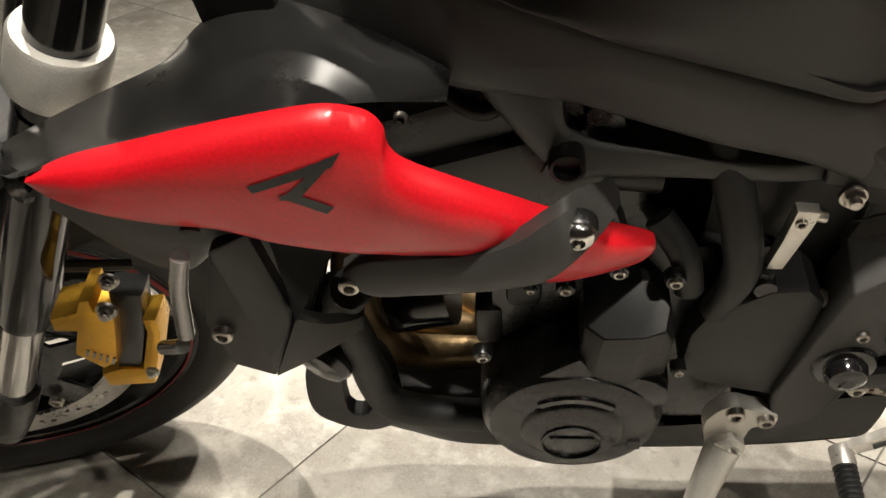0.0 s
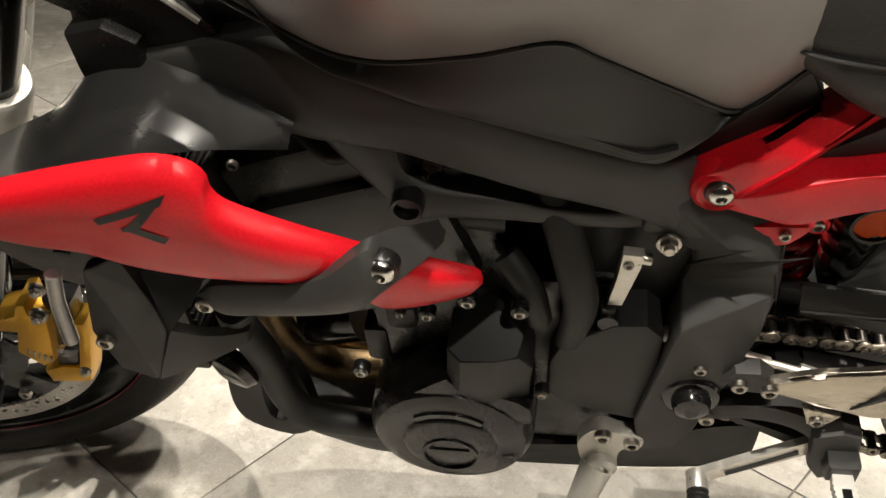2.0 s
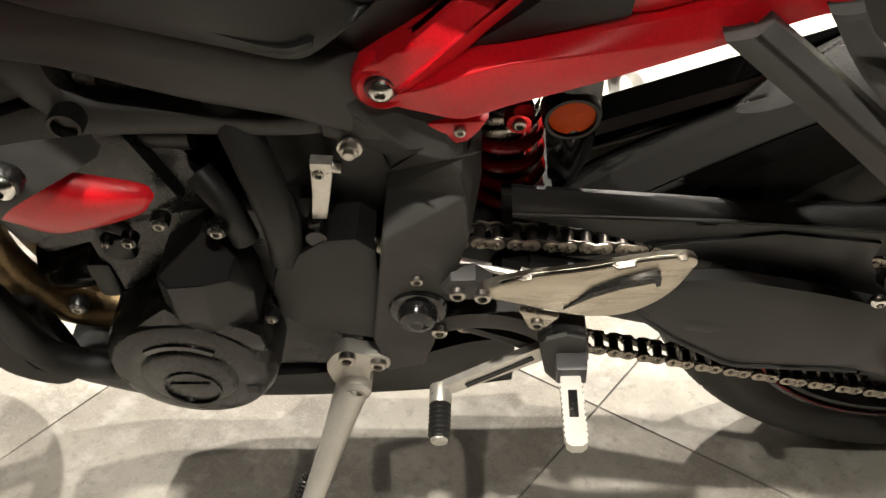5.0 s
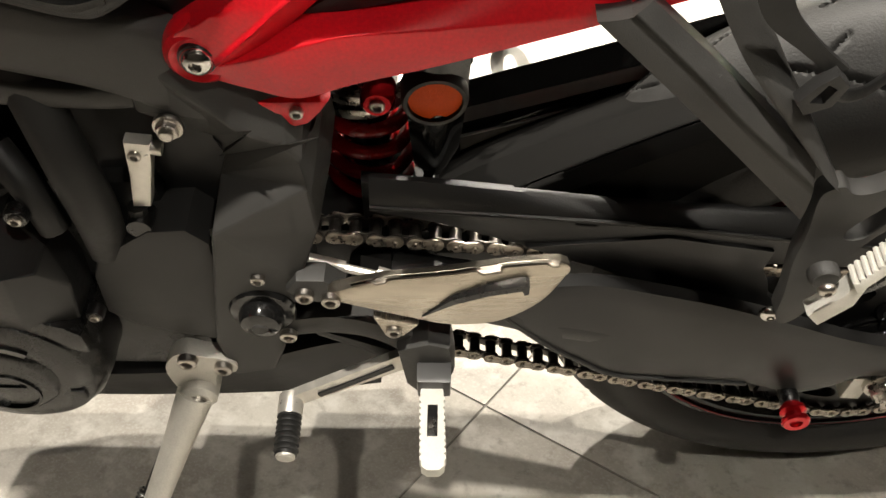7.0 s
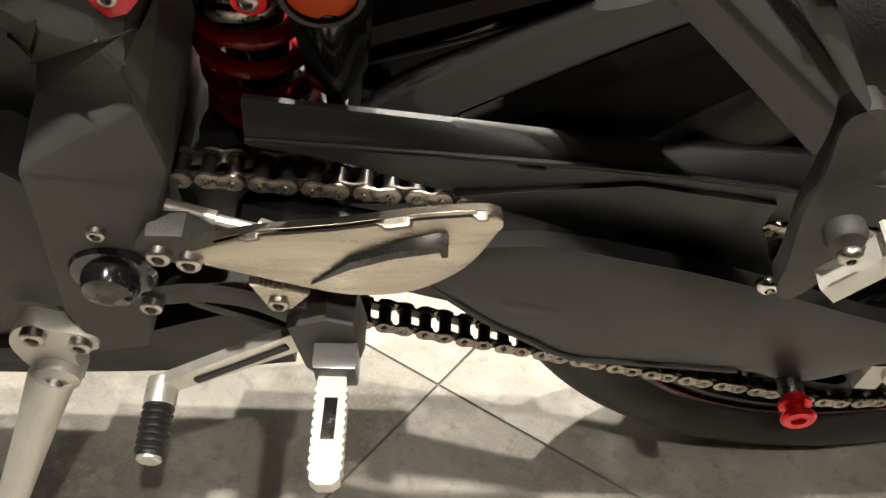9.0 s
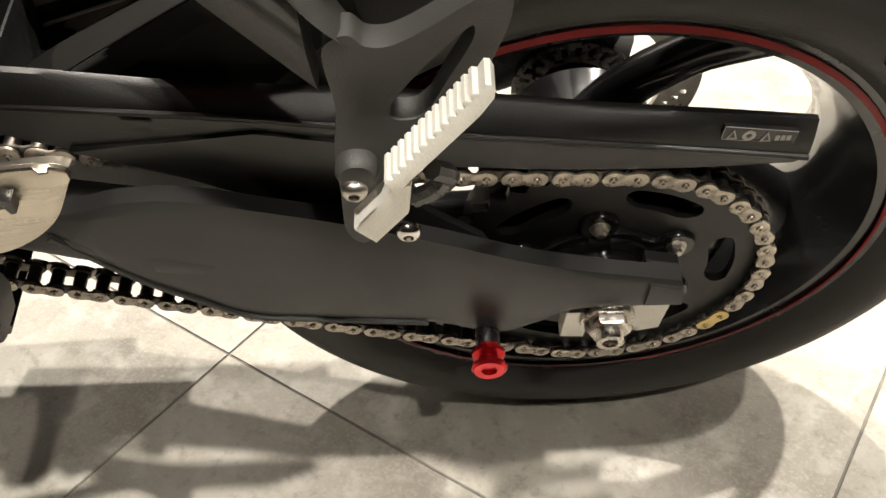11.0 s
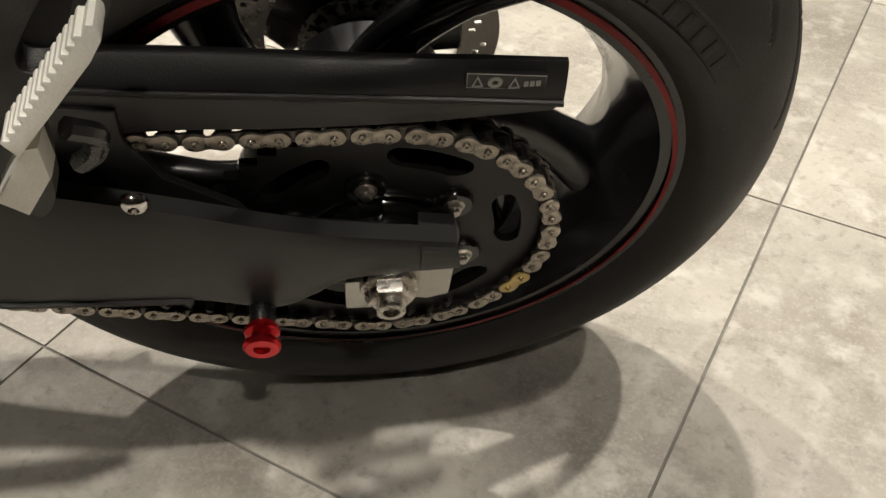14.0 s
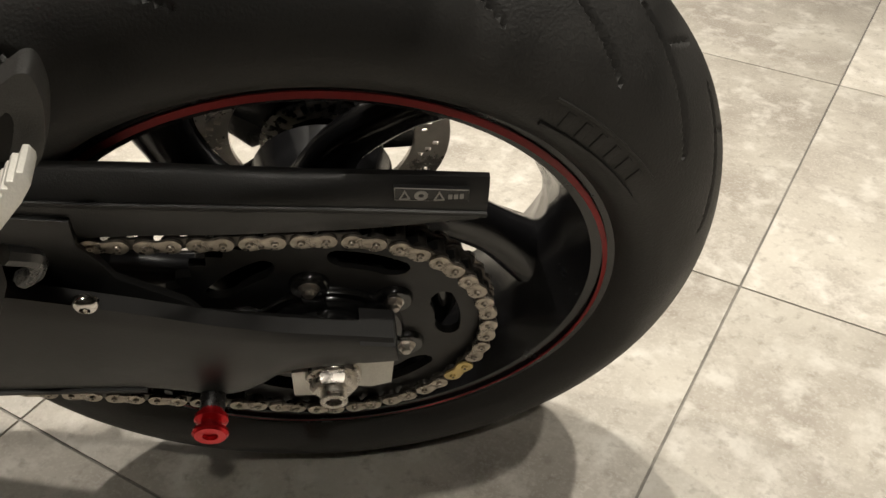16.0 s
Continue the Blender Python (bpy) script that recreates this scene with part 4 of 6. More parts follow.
# ---- reflector and silencer ----
can = part("reflector_housing", loft([(-0.425, -0.058, 0.66), (-0.40, -0.072, 0.665), (-0.375, -0.058, 0.655)], [(-0.418, -0.045, 0.505), (-0.400, -0.05, 0.500), (-0.384, -0.045, 0.525)], 0.016, 0.05, 20, 12), M_GLOSS, bike, "gloss black bracket that carries an orange reflector")
part("reflector_rim", moved(lathe([(0.0195, -0.003), (0.0225, -0.003), (0.024, 0.001), (0.024, 0.016), (0.0195, 0.016)], 40, closed=True), at(-0.401, -0.078, 0.608, 4, 0, 4)), M_RUBBER, can)
part("reflector", moved(lathe([(0, -0.0025), (0.012, -0.002), (0.019, 0.0), (0.0195, 0.004), (0, 0.004)], 40), at(-0.401, -0.078, 0.608, 4, 0, 4)), M_ORANGE, can, "round orange reflector")
def sil(z0, z1, y0, y1, bulge=0.0, thick=0.02):
    """A strip along the silencer; heights are those at its front end."""
    top = [(x, y0, z0 + 0.35 * (x + 0.38)) for x in (-0.40, -0.29, -0.18, -0.06)]
    low = [(x, y1, z1 + 0.36 * (x + 0.38)) for x in (-0.40, -0.29, -0.18, -0.06)]
    return loft(top, low, bulge, thick, 20, 8)


exh = part("silencer", join(sil(0.4360, 0.290, 0.066, 0.075, 0.012, 0.10), sil(0.4900, 0.4360, 0.070, 0.068, 0.0, 0.10)), M_CAN, bike, "dark satin silencer on the far side")
part("silencer_shield", join(sil(0.4960, 0.4680, 0.066, 0.060, 0, 0.02), sil(0.4520, 0.4370, 0.058, 0.058, 0.001, 0.01)), M_GLOSS, exh, "gloss black silencer heat shield")
part("shield_top", sil(0.5080, 0.4960, 0.110, 0.066, 0, 0.004), M_ALU, exh, "bright upper lip")
part("shield_trim", join(sil(0.4680, 0.4520, 0.060, 0.058, 0, 0.004), tube([(x, 0.057, 0.436 + 0.36 * (x + 0.38)) for x in (-0.40, -0.06)], 0.0014, 6)), M_TRIM, exh)
part("silencer_strap", moved(lathe([(0.010, -0.006), (0.016, -0.006), (0.016, 0.006), (0.010, 0.006)], 24, closed=True), at(-0.352, 0.085, 0.532, 60)), M_RUBBER, exh)
part("reflector_mount", tube([(-0.396, -0.04, 0.67), (-0.398, -0.045, 0.62)], 0.024, 18), M_GLOSS, can)

# ---- swingarm ----
sw_top = [(-0.46, -0.120, 0.468), (-0.40, -0.126, 0.458), (-0.346, -0.130, 0.449), (-0.305, -0.132, 0.461), (-0.269, -0.133, 0.464), (-0.222, -0.134, 0.454), (-0.170, -0.134, 0.439), (-0.110, -0.134, 0.416), (-0.070, -0.134, 0.399), (-0.040, -0.134, 0.388), (-0.004, -0.134, 0.379), (0.025, -0.134, 0.373), (0.053, -0.134, 0.367)]
sw_low = [(-0.46, -0.120, 0.435), (-0.40, -0.128, 0.436), (-0.352, -0.134, 0.431), (-0.309, -0.137, 0.387), (-0.278, -0.137, 0.361), (-0.243, -0.137, 0.336), (-0.195, -0.136, 0.328), (-0.121, -0.135, 0.319), (-0.072, -0.134, 0.300), (-0.043, -0.134, 0.313), (-0.022, -0.134, 0.332), (0.020, -0.134, 0.335), (0.055, -0.134, 0.341)]
swing = part("swingarm", loft(sw_top, sw_low, 0.006, 0.012, 110, 14, 0.45), M_SWING, bike, "matte black cast aluminium swingarm")
part("swingarm_end", loft([(0.030, -0.1395, 0.3690), (0.054, -0.1395, 0.3635)], [(0.030, -0.1395, 0.3440), (0.056, -0.1395, 0.3445)], 0.002, 0.030, 8, 6, 0.4), M_SWING, swing)
part("swingarm_web", prism([(-0.46, 0.37), (-0.46, 0.515), (-0.34, 0.50), (-0.21, 0.475), (-0.20, 0.40), (-0.28, 0.37)], -0.072, -0.060, 0.003), M_DARK, swing)
part("swingarm_inner", tube([(-0.44, -0.11, 0.445), (-0.28, -0.115, 0.405), (-0.12, -0.115, 0.365), (0.03, -0.118, 0.345)], [0.022, 0.028, 0.020, 0.012], 12, 20), M_SWING, swing)
part("swingarm_edge", tube([(x, y - 0.002, z + 0.003) for x, y, z in sw_low[2:8]], 0.003, 8, 50), M_SWING, swing)
# Dark box added to keep the space behind the chain dark.
part("linkage", box(-0.515, -0.40, -0.085, 0.085, 0.35, 0.47, 0.012), M_DARK, swing)
part("far_arm", tube([(-0.46, 0.11, 0.46), (-0.30, 0.125, 0.43), (0.05, 0.13, 0.335)], [0.03, 0.035, 0.028], 12, 20), M_FRAME, swing)
part("swingarm_cross", tube([(-0.44, -0.11, 0.425), (-0.44, 0.11, 0.425)], 0.035, 16), M_DARK, swing)
adj = part("chain_adjuster", join(prism([(-0.022, 0.286), (-0.004, 0.285), (-0.002, 0.322), (-0.021, 0.322)], -0.132, -0.118, 0.002), prism([(0.0, 0.300), (0.036, 0.291), (0.051, 0.296), (0.054, 0.340), (0.0, 0.338)], -0.131, -0.122, 0.002)), M_CAST, swing, "bright chain adjuster plate")
part("adjuster_screw", tube([(-0.045, -0.130, 0.325), (-0.02, -0.130, 0.325)], 0.003, 8), M_CHAIN_DARK, adj)
part("axle_nut", moved(lathe([(0, -0.006), (0.0150, -0.006), (0.0172, -0.003), (0.0172, 0.010), (0, 0.006)], 6), at(0.009, -0.1400, 0.3165)), M_STEEL, swing, "large hex axle nut")
part("axle_washer", moved(lathe([(0, -0.001), (0.0195, -0.001), (0.0205, 0.001), (0.0205, 0.012), (0, 0.004)], 32), at(0.009, -0.1355, 0.3165)), M_STEEL, swing)
part("axle_end", moved(lathe([(0, -0.006), (0.0055, -0.006), (0.0058, -0.0125), (0.0085, -0.0130)] + [(0.0100 - 0.0007 * (i % 2), -0.0122 + 0.0011 * i) for i in range(10)] + [(0.0095, 0), (0, 0)], 24), at(0.009, -0.1420, 0.3165)), M_STEEL, swing)
spool = part("paddock_spool", moved(lathe([(0, -0.029), (0.0052, -0.029), (0.0056, -0.0325), (0.0110, -0.0325), (0.0128, -0.030), (0.0128, -0.027), (0.0080, -0.0225), (0.0080, -0.0195), (0.0120, -0.0160), (0.0120, -0.0115), (0.0088, -0.0100), (0.0088, -0.0060), (0, -0.0060)], 36), at(-0.078, -0.1466, 0.3075, -4) @ Matrix.Diagonal((1, 0.75, 1, 1))), M_REDANO, bike, "red anodised paddock stand spool")
part("spool_boss", moved(lathe([(0, -0.0075), (0.0080, -0.0075), (0.0088, -0.0060), (0.0090, 0.0160), (0, 0.0160)], 28), at(-0.078, -0.1466, 0.3075, -4)), M_ENGINE, spool, "black threaded boss")
bolt(swing, -0.132, -0.139, 0.437, 0.0095, M_CHROME, "dome")

rear_caliper = part("rear_caliper", prism([(-0.084, 0.430), (-0.083, 0.367), (-0.076, 0.327), (-0.058, 0.306), (-0.016, 0.326), (0.025, 0.360), (0.035, 0.420), (-0.020, 0.445)], 0.099, 0.135, 0.005), M_ENGINE, bike, "black rear brake caliper and bracket on the far side")
sensor = [(0.052 * math.cos(radians(7.5 * k)), 0.052 * math.sin(radians(7.5 * k))) for k in range(48)]
slots = []
for k in range(24):
    c = 15 * k
    slots.append([(r * math.cos(radians(c + d)), r * math.sin(radians(c + d))) for r, d in ((0.038, -3.5), (0.048, -3.5), (0.048, 3.5), (0.038, 3.5))])
part("sensor_ring", moved(plate(sensor, [[(0.032 * math.cos(radians(15 * k)), 0.032 * math.sin(radians(15 * k))) for k in range(24)], *slots], 0.0, 0.0015, 0.0), at(AXLE[0], 0.082, AXLE[2])), M_STEEL, rear_caliper, "slotted wheel speed sensor ring")

# ---- final drive ----
PITCH, TEETH = 0.015875, 47
RS = PITCH / (2 * math.sin(math.pi / TEETH))


def sprocket_mesh():
    """A toothed plate with a round bore and six curved slots."""
    polar = lambda r, a: (r * math.cos(radians(a)), r * math.sin(radians(a)))
    teeth = [polar(RS + (-0.0045, -0.001, 0.0035, -0.001)[k % 4], 360 * k / (TEETH * 4)) for k in range(TEETH * 4)]
    bore = [polar(0.056, 5 * k) for k in range(72)]
    slots = []
    for k in range(6):
        c = 8 + 60 * k
        slots.append([polar(0.0985, c + d) for d in range(-15, 16, 3)] + [polar(r, c + d) for r, d in ((0.0965, 17.2), (0.093, 18.6), (0.088, 18.4), (0.083, 16.0))] + [polar(0.0795, c - d) for d in range(-11, 12, 2)] + [polar(r, c - d) for r, d in ((0.083, 16.0), (0.088, 18.4), (0.093, 18.6), (0.0965, 17.2))])
    return plate(teeth, [bore, *slots], 0.0, 0.007, 0.0)


sprocket = part("rear_sprocket", moved(sprocket_mesh(), at(0.006, -0.0975, 0.3238)), M_SPROCKET, bike, "dark steel rear sprocket")
hub = part("sprocket_hub", moved(lathe([(0.018, -0.118), (0.030, -0.120), (0.0345, -0.117), (0.036, -0.108), (0.044, -0.106), (0.047, -0.102), (0.048, -0.06), (0.018, -0.06)], 48, closed=True), at(0.006, 0.004, 0.3238)), M_GLOSS, sprocket, "gloss black cast cush drive hub")
for k in range(6):
    a = radians(98 + 60 * k)
    part("hub_arm", join(moved(lathe([(0, -0.004), (0.0125, -0.004), (0.0140, -0.002), (0.0150, 0.030), (0, 0.030)], 22), at(0.006 + 0.062 * math.cos(a), -0.0985, 0.3238 + 0.062 * math.sin(a))), moved(box(0.030, 0.056, -0.006, 0.030, -0.008, 0.008, 0.003), at(0.006, -0.0985, 0.3238) @ Matrix.Rotation(-a, 4, "Y"))), M_GLOSS, sprocket)
part("carrier_ring", moved(lathe([(0.047, -0.090), (0.0545, -0.092), (0.056, -0.089), (0.056, -0.080), (0.047, -0.080)], 60, closed=True), at(0.006, -0.010, 0.3238)), M_GLOSS, sprocket)
part("carrier_drum", moved(lathe([(0.040, -0.084), (0.095, -0.080), (0.100, -0.074), (0.100, -0.052), (0.040, -0.052)], 60, closed=True), at(0.006, 0.004, 0.3238)), M_RIM, sprocket)
for k in range(6):
    part("drum_rib", moved(lathe([(0.083, -0.0035), (0.0865, -0.0045), (0.090, -0.0035), (0.090, 0.004), (0.083, 0.004)], 12, closed=True, start=-10, sweep=20), at(0.006, -0.078, 0.3238) @ Matrix.Rotation(-radians(8 + 60 * k), 4, "Y")), M_GLOSS, sprocket)
for k in range(6):
    a = radians(98 + 60 * k)
    bolt(sprocket, 0.006 + 0.062 * math.cos(a), -0.1020, 0.3238 + 0.062 * math.sin(a), 0.0072, M_STEEL, "hex", name="sprocket_nut")

FS = Vector((-0.655, 0, 0.4455))
RF = PITCH / (2 * math.sin(math.pi / 16))


def chain_path():
    """Closed path round both sprockets, top run first, as evenly spaced points one pitch apart."""
    pts = []
    for k in range(9):
        a = radians(250 - k * 20)
        pts.append((FS.x + RF * math.cos(a), FS.z + RF * math.sin(a)))
    pts += [(-0.48, 0.4855), (-0.30, 0.4680), (-0.10, 0.4455)]
    for k in range(23):
        a = radians(88 - k * 8.35)
        pts.append((0.006 + RS * math.cos(a), 0.3238 + RS * math.sin(a)))
    pts += [(-0.17, 0.2505), (-0.30, 0.2905), (-0.41, 0.3240), (-0.55, 0.3700)]
    pts.append(pts[0])
    p = [Vector((x, 0, z)) for x, z in pts]
    total = sum((b - a).length for a, b in zip(p, p[1:]))
    n = int(round(total / PITCH / 2)) * 2
    step = total / n
    out, want, done = [], 0.0, 0.0
    for a, b in zip(p, p[1:]):
        d = (b - a).length
        while want <= done + d + 1e-9 and len(out) < n:
            out.append(a.lerp(b, (want - done) / d))
            want += step
        done += d
    return out


def plate_mesh(y, thick, waist, head, length):
    """A figure-eight side plate between two pins."""
    shape = []
    for i in range(9):
        a = radians(-100 + 200 * i / 8)
        shape.append((length / 2 + head * math.cos(a), head * math.sin(a)))
    shape.append((0, waist))
    for i in range(9):
        a = radians(80 + 200 * i / 8)
        shape.append((-length / 2 + head * math.cos(a), head * math.sin(a)))
    shape.append((0, -waist))
    return prism(shape, y, y + thick, 0.0004)


def outer_link():
    return join(plate_mesh(-0.0112, 0.0020, 0.0050, 0.0070, PITCH), plate_mesh(0.0092, 0.0020, 0.0050, 0.0070, PITCH), *[moved(lathe([(0, -0.0128), (0.0022, -0.0128), (0.0026, -0.0122), (0.0026, 0.0125), (0, 0.0125)], 10), at(s * PITCH / 2, 0, 0)) for s in (-1, 1)])


def inner_link():
    return join(plate_mesh(-0.0084, 0.0019, 0.0050, 0.0069, PITCH), plate_mesh(0.0065, 0.0019, 0.0050, 0.0069, PITCH), *[moved(lathe([(0, -0.0062), (0.0050, -0.0062), (0.0050, 0.0062), (0, 0.0062)], 10), at(s * PITCH / 2, 0, 0)) for s in (-1, 1)])


chain = part("drive_chain", join(*[moved(lathe([(0, -0.013), (0.0012, -0.013), (0.0012, 0.013), (0, 0.013)], 6), at(q.x, -0.0945, q.z)) for q in chain_path()]), M_CHAIN_DARK, bike, "steel roller drive chain with one gold link")
mesh_out, mesh_in = to_mesh("link", outer_link(), M_CHAIN), to_mesh("link", inner_link(), M_CHAIN_DARK)
mesh_gold = mesh_out.copy()
mesh_gold.materials.clear()
mesh_gold.materials.append(M_BRASS)
cp = chain_path()
gold_at = min(range(len(cp)), key=lambda i: ((cp[i] + cp[(i + 1) % len(cp)]) / 2 - Vector((0.102, 0, 0.267))).length if i % 2 == 0 else 9)
for i, a in enumerate(cp):
    b = cp[(i + 1) % len(cp)]
    ob = new("link", mesh_gold if i == gold_at else (mesh_out if i % 2 == 0 else mesh_in))
    ob.parent = chain
    c = (a + b) / 2
    ob.matrix_basis = pose(c.x, -0.0945, c.z, 0, -math.degrees(math.atan2(b.z - a.z, b.x - a.x)), 0)
    if i == gold_at:
        ob["label"] = "gold-coloured master link"

# chain guard
guard_top = [(-0.4501, -0.0950, 0.5469), (-0.3900, -0.0950, 0.5389), (-0.3257, -0.0940, 0.5297), (-0.2468, -0.0920, 0.5177), (-0.1170, -0.0900, 0.5064), (-0.0061, -0.0920, 0.4954), (0.0604, -0.0950, 0.4920), (0.1150, -0.0960, 0.4870)]
guard_mid = [(-0.450, -0.106, 0.525), (-0.385, -0.106, 0.520), (-0.310, -0.106, 0.514), (-0.218, -0.106, 0.505), (-0.120, -0.106, 0.491), (-0.040, -0.106, 0.482), (0.050, -0.106, 0.472), (0.113, -0.106, 0.464)]
guard_low = [(-0.450, -0.104, 0.518), (-0.393, -0.104, 0.503), (-0.327, -0.104, 0.477), (-0.235, -0.104, 0.448), (-0.127, -0.104, 0.457), (-0.046, -0.104, 0.453), (0.030, -0.103, 0.451), (0.108, -0.102, 0.454)]
guard = part("chain_guard", join(loft(guard_top, guard_mid, 0.003, 0.004, 70, 8, 0.8), loft(guard_mid, guard_low, 0.001, 0.004, 70, 5)), M_SWING, bike, "black plastic chain guard with a warning sticker")
part("guard_edge", tube([(x, y - 0.0002, z) for x, y, z in guard_mid], 0.0022, 8, 70), M_SWING, guard)
part("guard_web", prism([(-0.330, 0.482), (-0.265, 0.454), (-0.224, 0.433), (-0.182, 0.409), (-0.112, 0.379), (-0.071, 0.361), (-0.083, 0.387), (-0.122, 0.420), (-0.128, 0.440), (-0.136, 0.456), (-0.134, 0.480), (-0.220, 0.496)], -0.1095, -0.104, 0.0015), M_SWING, guard)
hug_edge = [(-0.440, -0.074, 0.418), (-0.370, -0.079, 0.467), (-0.300, -0.080, 0.514), (-0.230, -0.082, 0.560), (-0.165, -0.083, 0.600)]
hug_band = [(-0.445, -0.066, 0.426), (-0.375, -0.070, 0.476), (-0.305, -0.071, 0.523), (-0.235, -0.072, 0.568), (-0.168, -0.073, 0.606)]
hug_top = [(-0.425, -0.020, 0.422), (-0.375, -0.020, 0.467), (-0.308, -0.020, 0.507), (-0.240, -0.020, 0.542), (-0.172, -0.020, 0.580)]
hug_far = [(x - 0.004, 0.052, z - 0.045) for x, y, z in hug_top]
hug_skirt = [(-0.430, -0.060, 0.36), (-0.365, -0.064, 0.36), (-0.300, -0.066, 0.38), (-0.225, -0.070, 0.44), (-0.150, -0.074, 0.53)]
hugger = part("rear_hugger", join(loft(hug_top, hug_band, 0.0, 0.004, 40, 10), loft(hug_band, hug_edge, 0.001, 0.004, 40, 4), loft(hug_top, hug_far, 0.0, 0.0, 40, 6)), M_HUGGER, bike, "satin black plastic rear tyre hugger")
# Dark side sheet; the shade below the hugger edge is in its colour.
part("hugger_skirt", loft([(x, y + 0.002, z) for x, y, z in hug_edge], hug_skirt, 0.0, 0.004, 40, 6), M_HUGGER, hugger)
# Dark panel added behind the shock to close a bright gap.
part("hugger_gap_fill", prism([(-0.416, 0.36), (-0.408, 0.36), (-0.402, 0.545), (-0.410, 0.545)], -0.050, 0.085, 0.002), M_HUGGER, hugger)
sticker = part("warning_sticker", prism([(0.056, 0.487), (0.102, 0.4815), (0.102, 0.4695), (0.056, 0.475)], -0.1055, -0.103, 0), M_DECAL, guard, "small black warning label with white pictograms")


def sticker_shapes():
    """Plain marks for the label's pictograms."""
    out = []
    y0, y1 = -0.1062, -0.1053
    z = lambda x, dz: 0.4775 - (x - 0.079) * 0.119 + dz
    for cx in (0.0625, 0.0835):
        for ring in ((0, 0.0045, -0.0035, -0.004, 0.0035, -0.004),):
            tri_pts = [(cx, z(cx, 0.0045)), (cx - 0.0035, z(cx, -0.004)), (cx - 0.0025, z(cx, -0.004)), (cx, z(cx, 0.0025)), (cx + 0.0025, z(cx, -0.004)), (cx + 0.0035, z(cx, -0.004))]
            out.append(prism(tri_pts, y0, y1, 0))
        out.append(box(cx - 0.003, cx + 0.003, y0, y1, z(cx, -0.0042), z(cx, -0.0032), 0))
    out.append(moved(lathe([(0.0018, -0.0004), (0.0042, -0.0004), (0.0042, 0.0004), (0.0018, 0.0004)], 20, closed=True), at(0.0725, -0.1058, z(0.0725, 0))))
    for k in range(3):
        out.append(box(0.089 + 0.0035 * k, 0.0915 + 0.0035 * k, y0, y1, z(0.094, -0.002), z(0.094, 0.002), 0))
    return join(*out)


sticker.location = (0, 0.0024, 0.0035)
part("pictograms", sticker_shapes(), M_WHITE, sticker)
part("sticker_border", tube([(0.0565, -0.1058, 0.4865), (0.1015, -0.1058, 0.481), (0.1015, -0.1058, 0.47), (0.0565, -0.1058, 0.4755), (0.0565, -0.1058, 0.4865)], 0.0003, 4), M_WHITE, sticker)

# ---- pillion footrest hanger ----
stem = [(-0.1635, 0.6145), (-0.1603, 0.582), (-0.1629, 0.558), (-0.1619, 0.5314), (-0.1612, 0.5047), (-0.1528, 0.4941), (-0.1431, 0.5067), (-0.1392, 0.5262), (-0.1365, 0.5444), (-0.124, 0.5675), (-0.1107, 0.5849), (-0.0958, 0.6029), (-0.0892, 0.6199), (-0.0853, 0.6357), (-0.0855, 0.6492), (-0.0897, 0.6513), (-0.0952, 0.6479), (-0.1088, 0.6376), (-0.1229, 0.6269), (-0.1352, 0.62), (-0.1448, 0.6201), (-0.151, 0.6260), (-0.158, 0.6240)]
eye = [(-0.1349, 0.5765), (-0.136, 0.5835), (-0.1299, 0.5946), (-0.1183, 0.611), (-0.1039, 0.6282), (-0.1002, 0.6304), (-0.1, 0.6249), (-0.1036, 0.6151), (-0.1108, 0.5996), (-0.118, 0.5831), (-0.1252, 0.5763)]
hanger = part("pillion_hanger", plate(soft_ring(stem), [soft_ring(eye, 3)], -0.172, -0.158, 0.003, tilt=lambda x, z: -0.012 * max(0.0, min(1.0, (0.58 - z) / 0.06))), M_FRAME, bike, "matte black cast pillion footrest hanger with an open loop", 50)
arm_left = [(-0.3091, -0.128, 0.713), (-0.2728, -0.140, 0.6835), (-0.226, -0.155, 0.6448), (-0.1673, -0.168, 0.5906)]
arm_crease = [(-0.290, -0.130, 0.7180), (-0.2535, -0.143, 0.6890), (-0.2180, -0.158, 0.6600), (-0.1700, -0.172, 0.6230)]
arm_right = [(-0.2786, -0.122, 0.7234), (-0.242, -0.134, 0.6949), (-0.213, -0.149, 0.6737), (-0.1720, -0.164, 0.6400)]
part("hanger_arm", join(loft(arm_left, arm_crease, 0.003, 0.016, 30, 6), loft(arm_crease, arm_right, 0.001, 0.012, 30, 4)), M_FRAME, hanger, "", 30)
rear_left = [(-0.2477, -0.130, 0.7332), (-0.2288, -0.145, 0.7037), (-0.209, -0.156, 0.6812), (-0.1780, -0.166, 0.6466)]
rear_right = [(-0.2248, -0.130, 0.7354), (-0.2035, -0.145, 0.6999), (-0.185, -0.158, 0.6725), (-0.1484, -0.170, 0.6162)]
part("hanger_arm", loft(rear_left, rear_right, 0.006, 0.014, 30, 8), M_FRAME, hanger, "", 50)
strap = part("strap", loft([(-0.240, -0.150, 0.760), (-0.226, -0.153, 0.734), (-0.202, -0.156, 0.716), (-0.184, -0.158, 0.703)], [(-0.222, -0.150, 0.762), (-0.209, -0.153, 0.738), (-0.190, -0.156, 0.719), (-0.174, -0.158, 0.707)], 0.002, 0.004, 24, 4), M_RUBBER, hanger, "black webbing strap with a buckle")
part("buckle", plate([(-0.1990, 0.6880), (-0.1923, 0.6790), (-0.1782, 0.6858), (-0.1735, 0.7010), (-0.1820, 0.7093), (-0.1919, 0.6996)], [[(-0.1915, 0.6890), (-0.1840, 0.6885), (-0.1800, 0.6985), (-0.1850, 0.7015)]], -0.166, -0.157, 0.0015), M_PLASTIC, strap, "black plastic buckle")
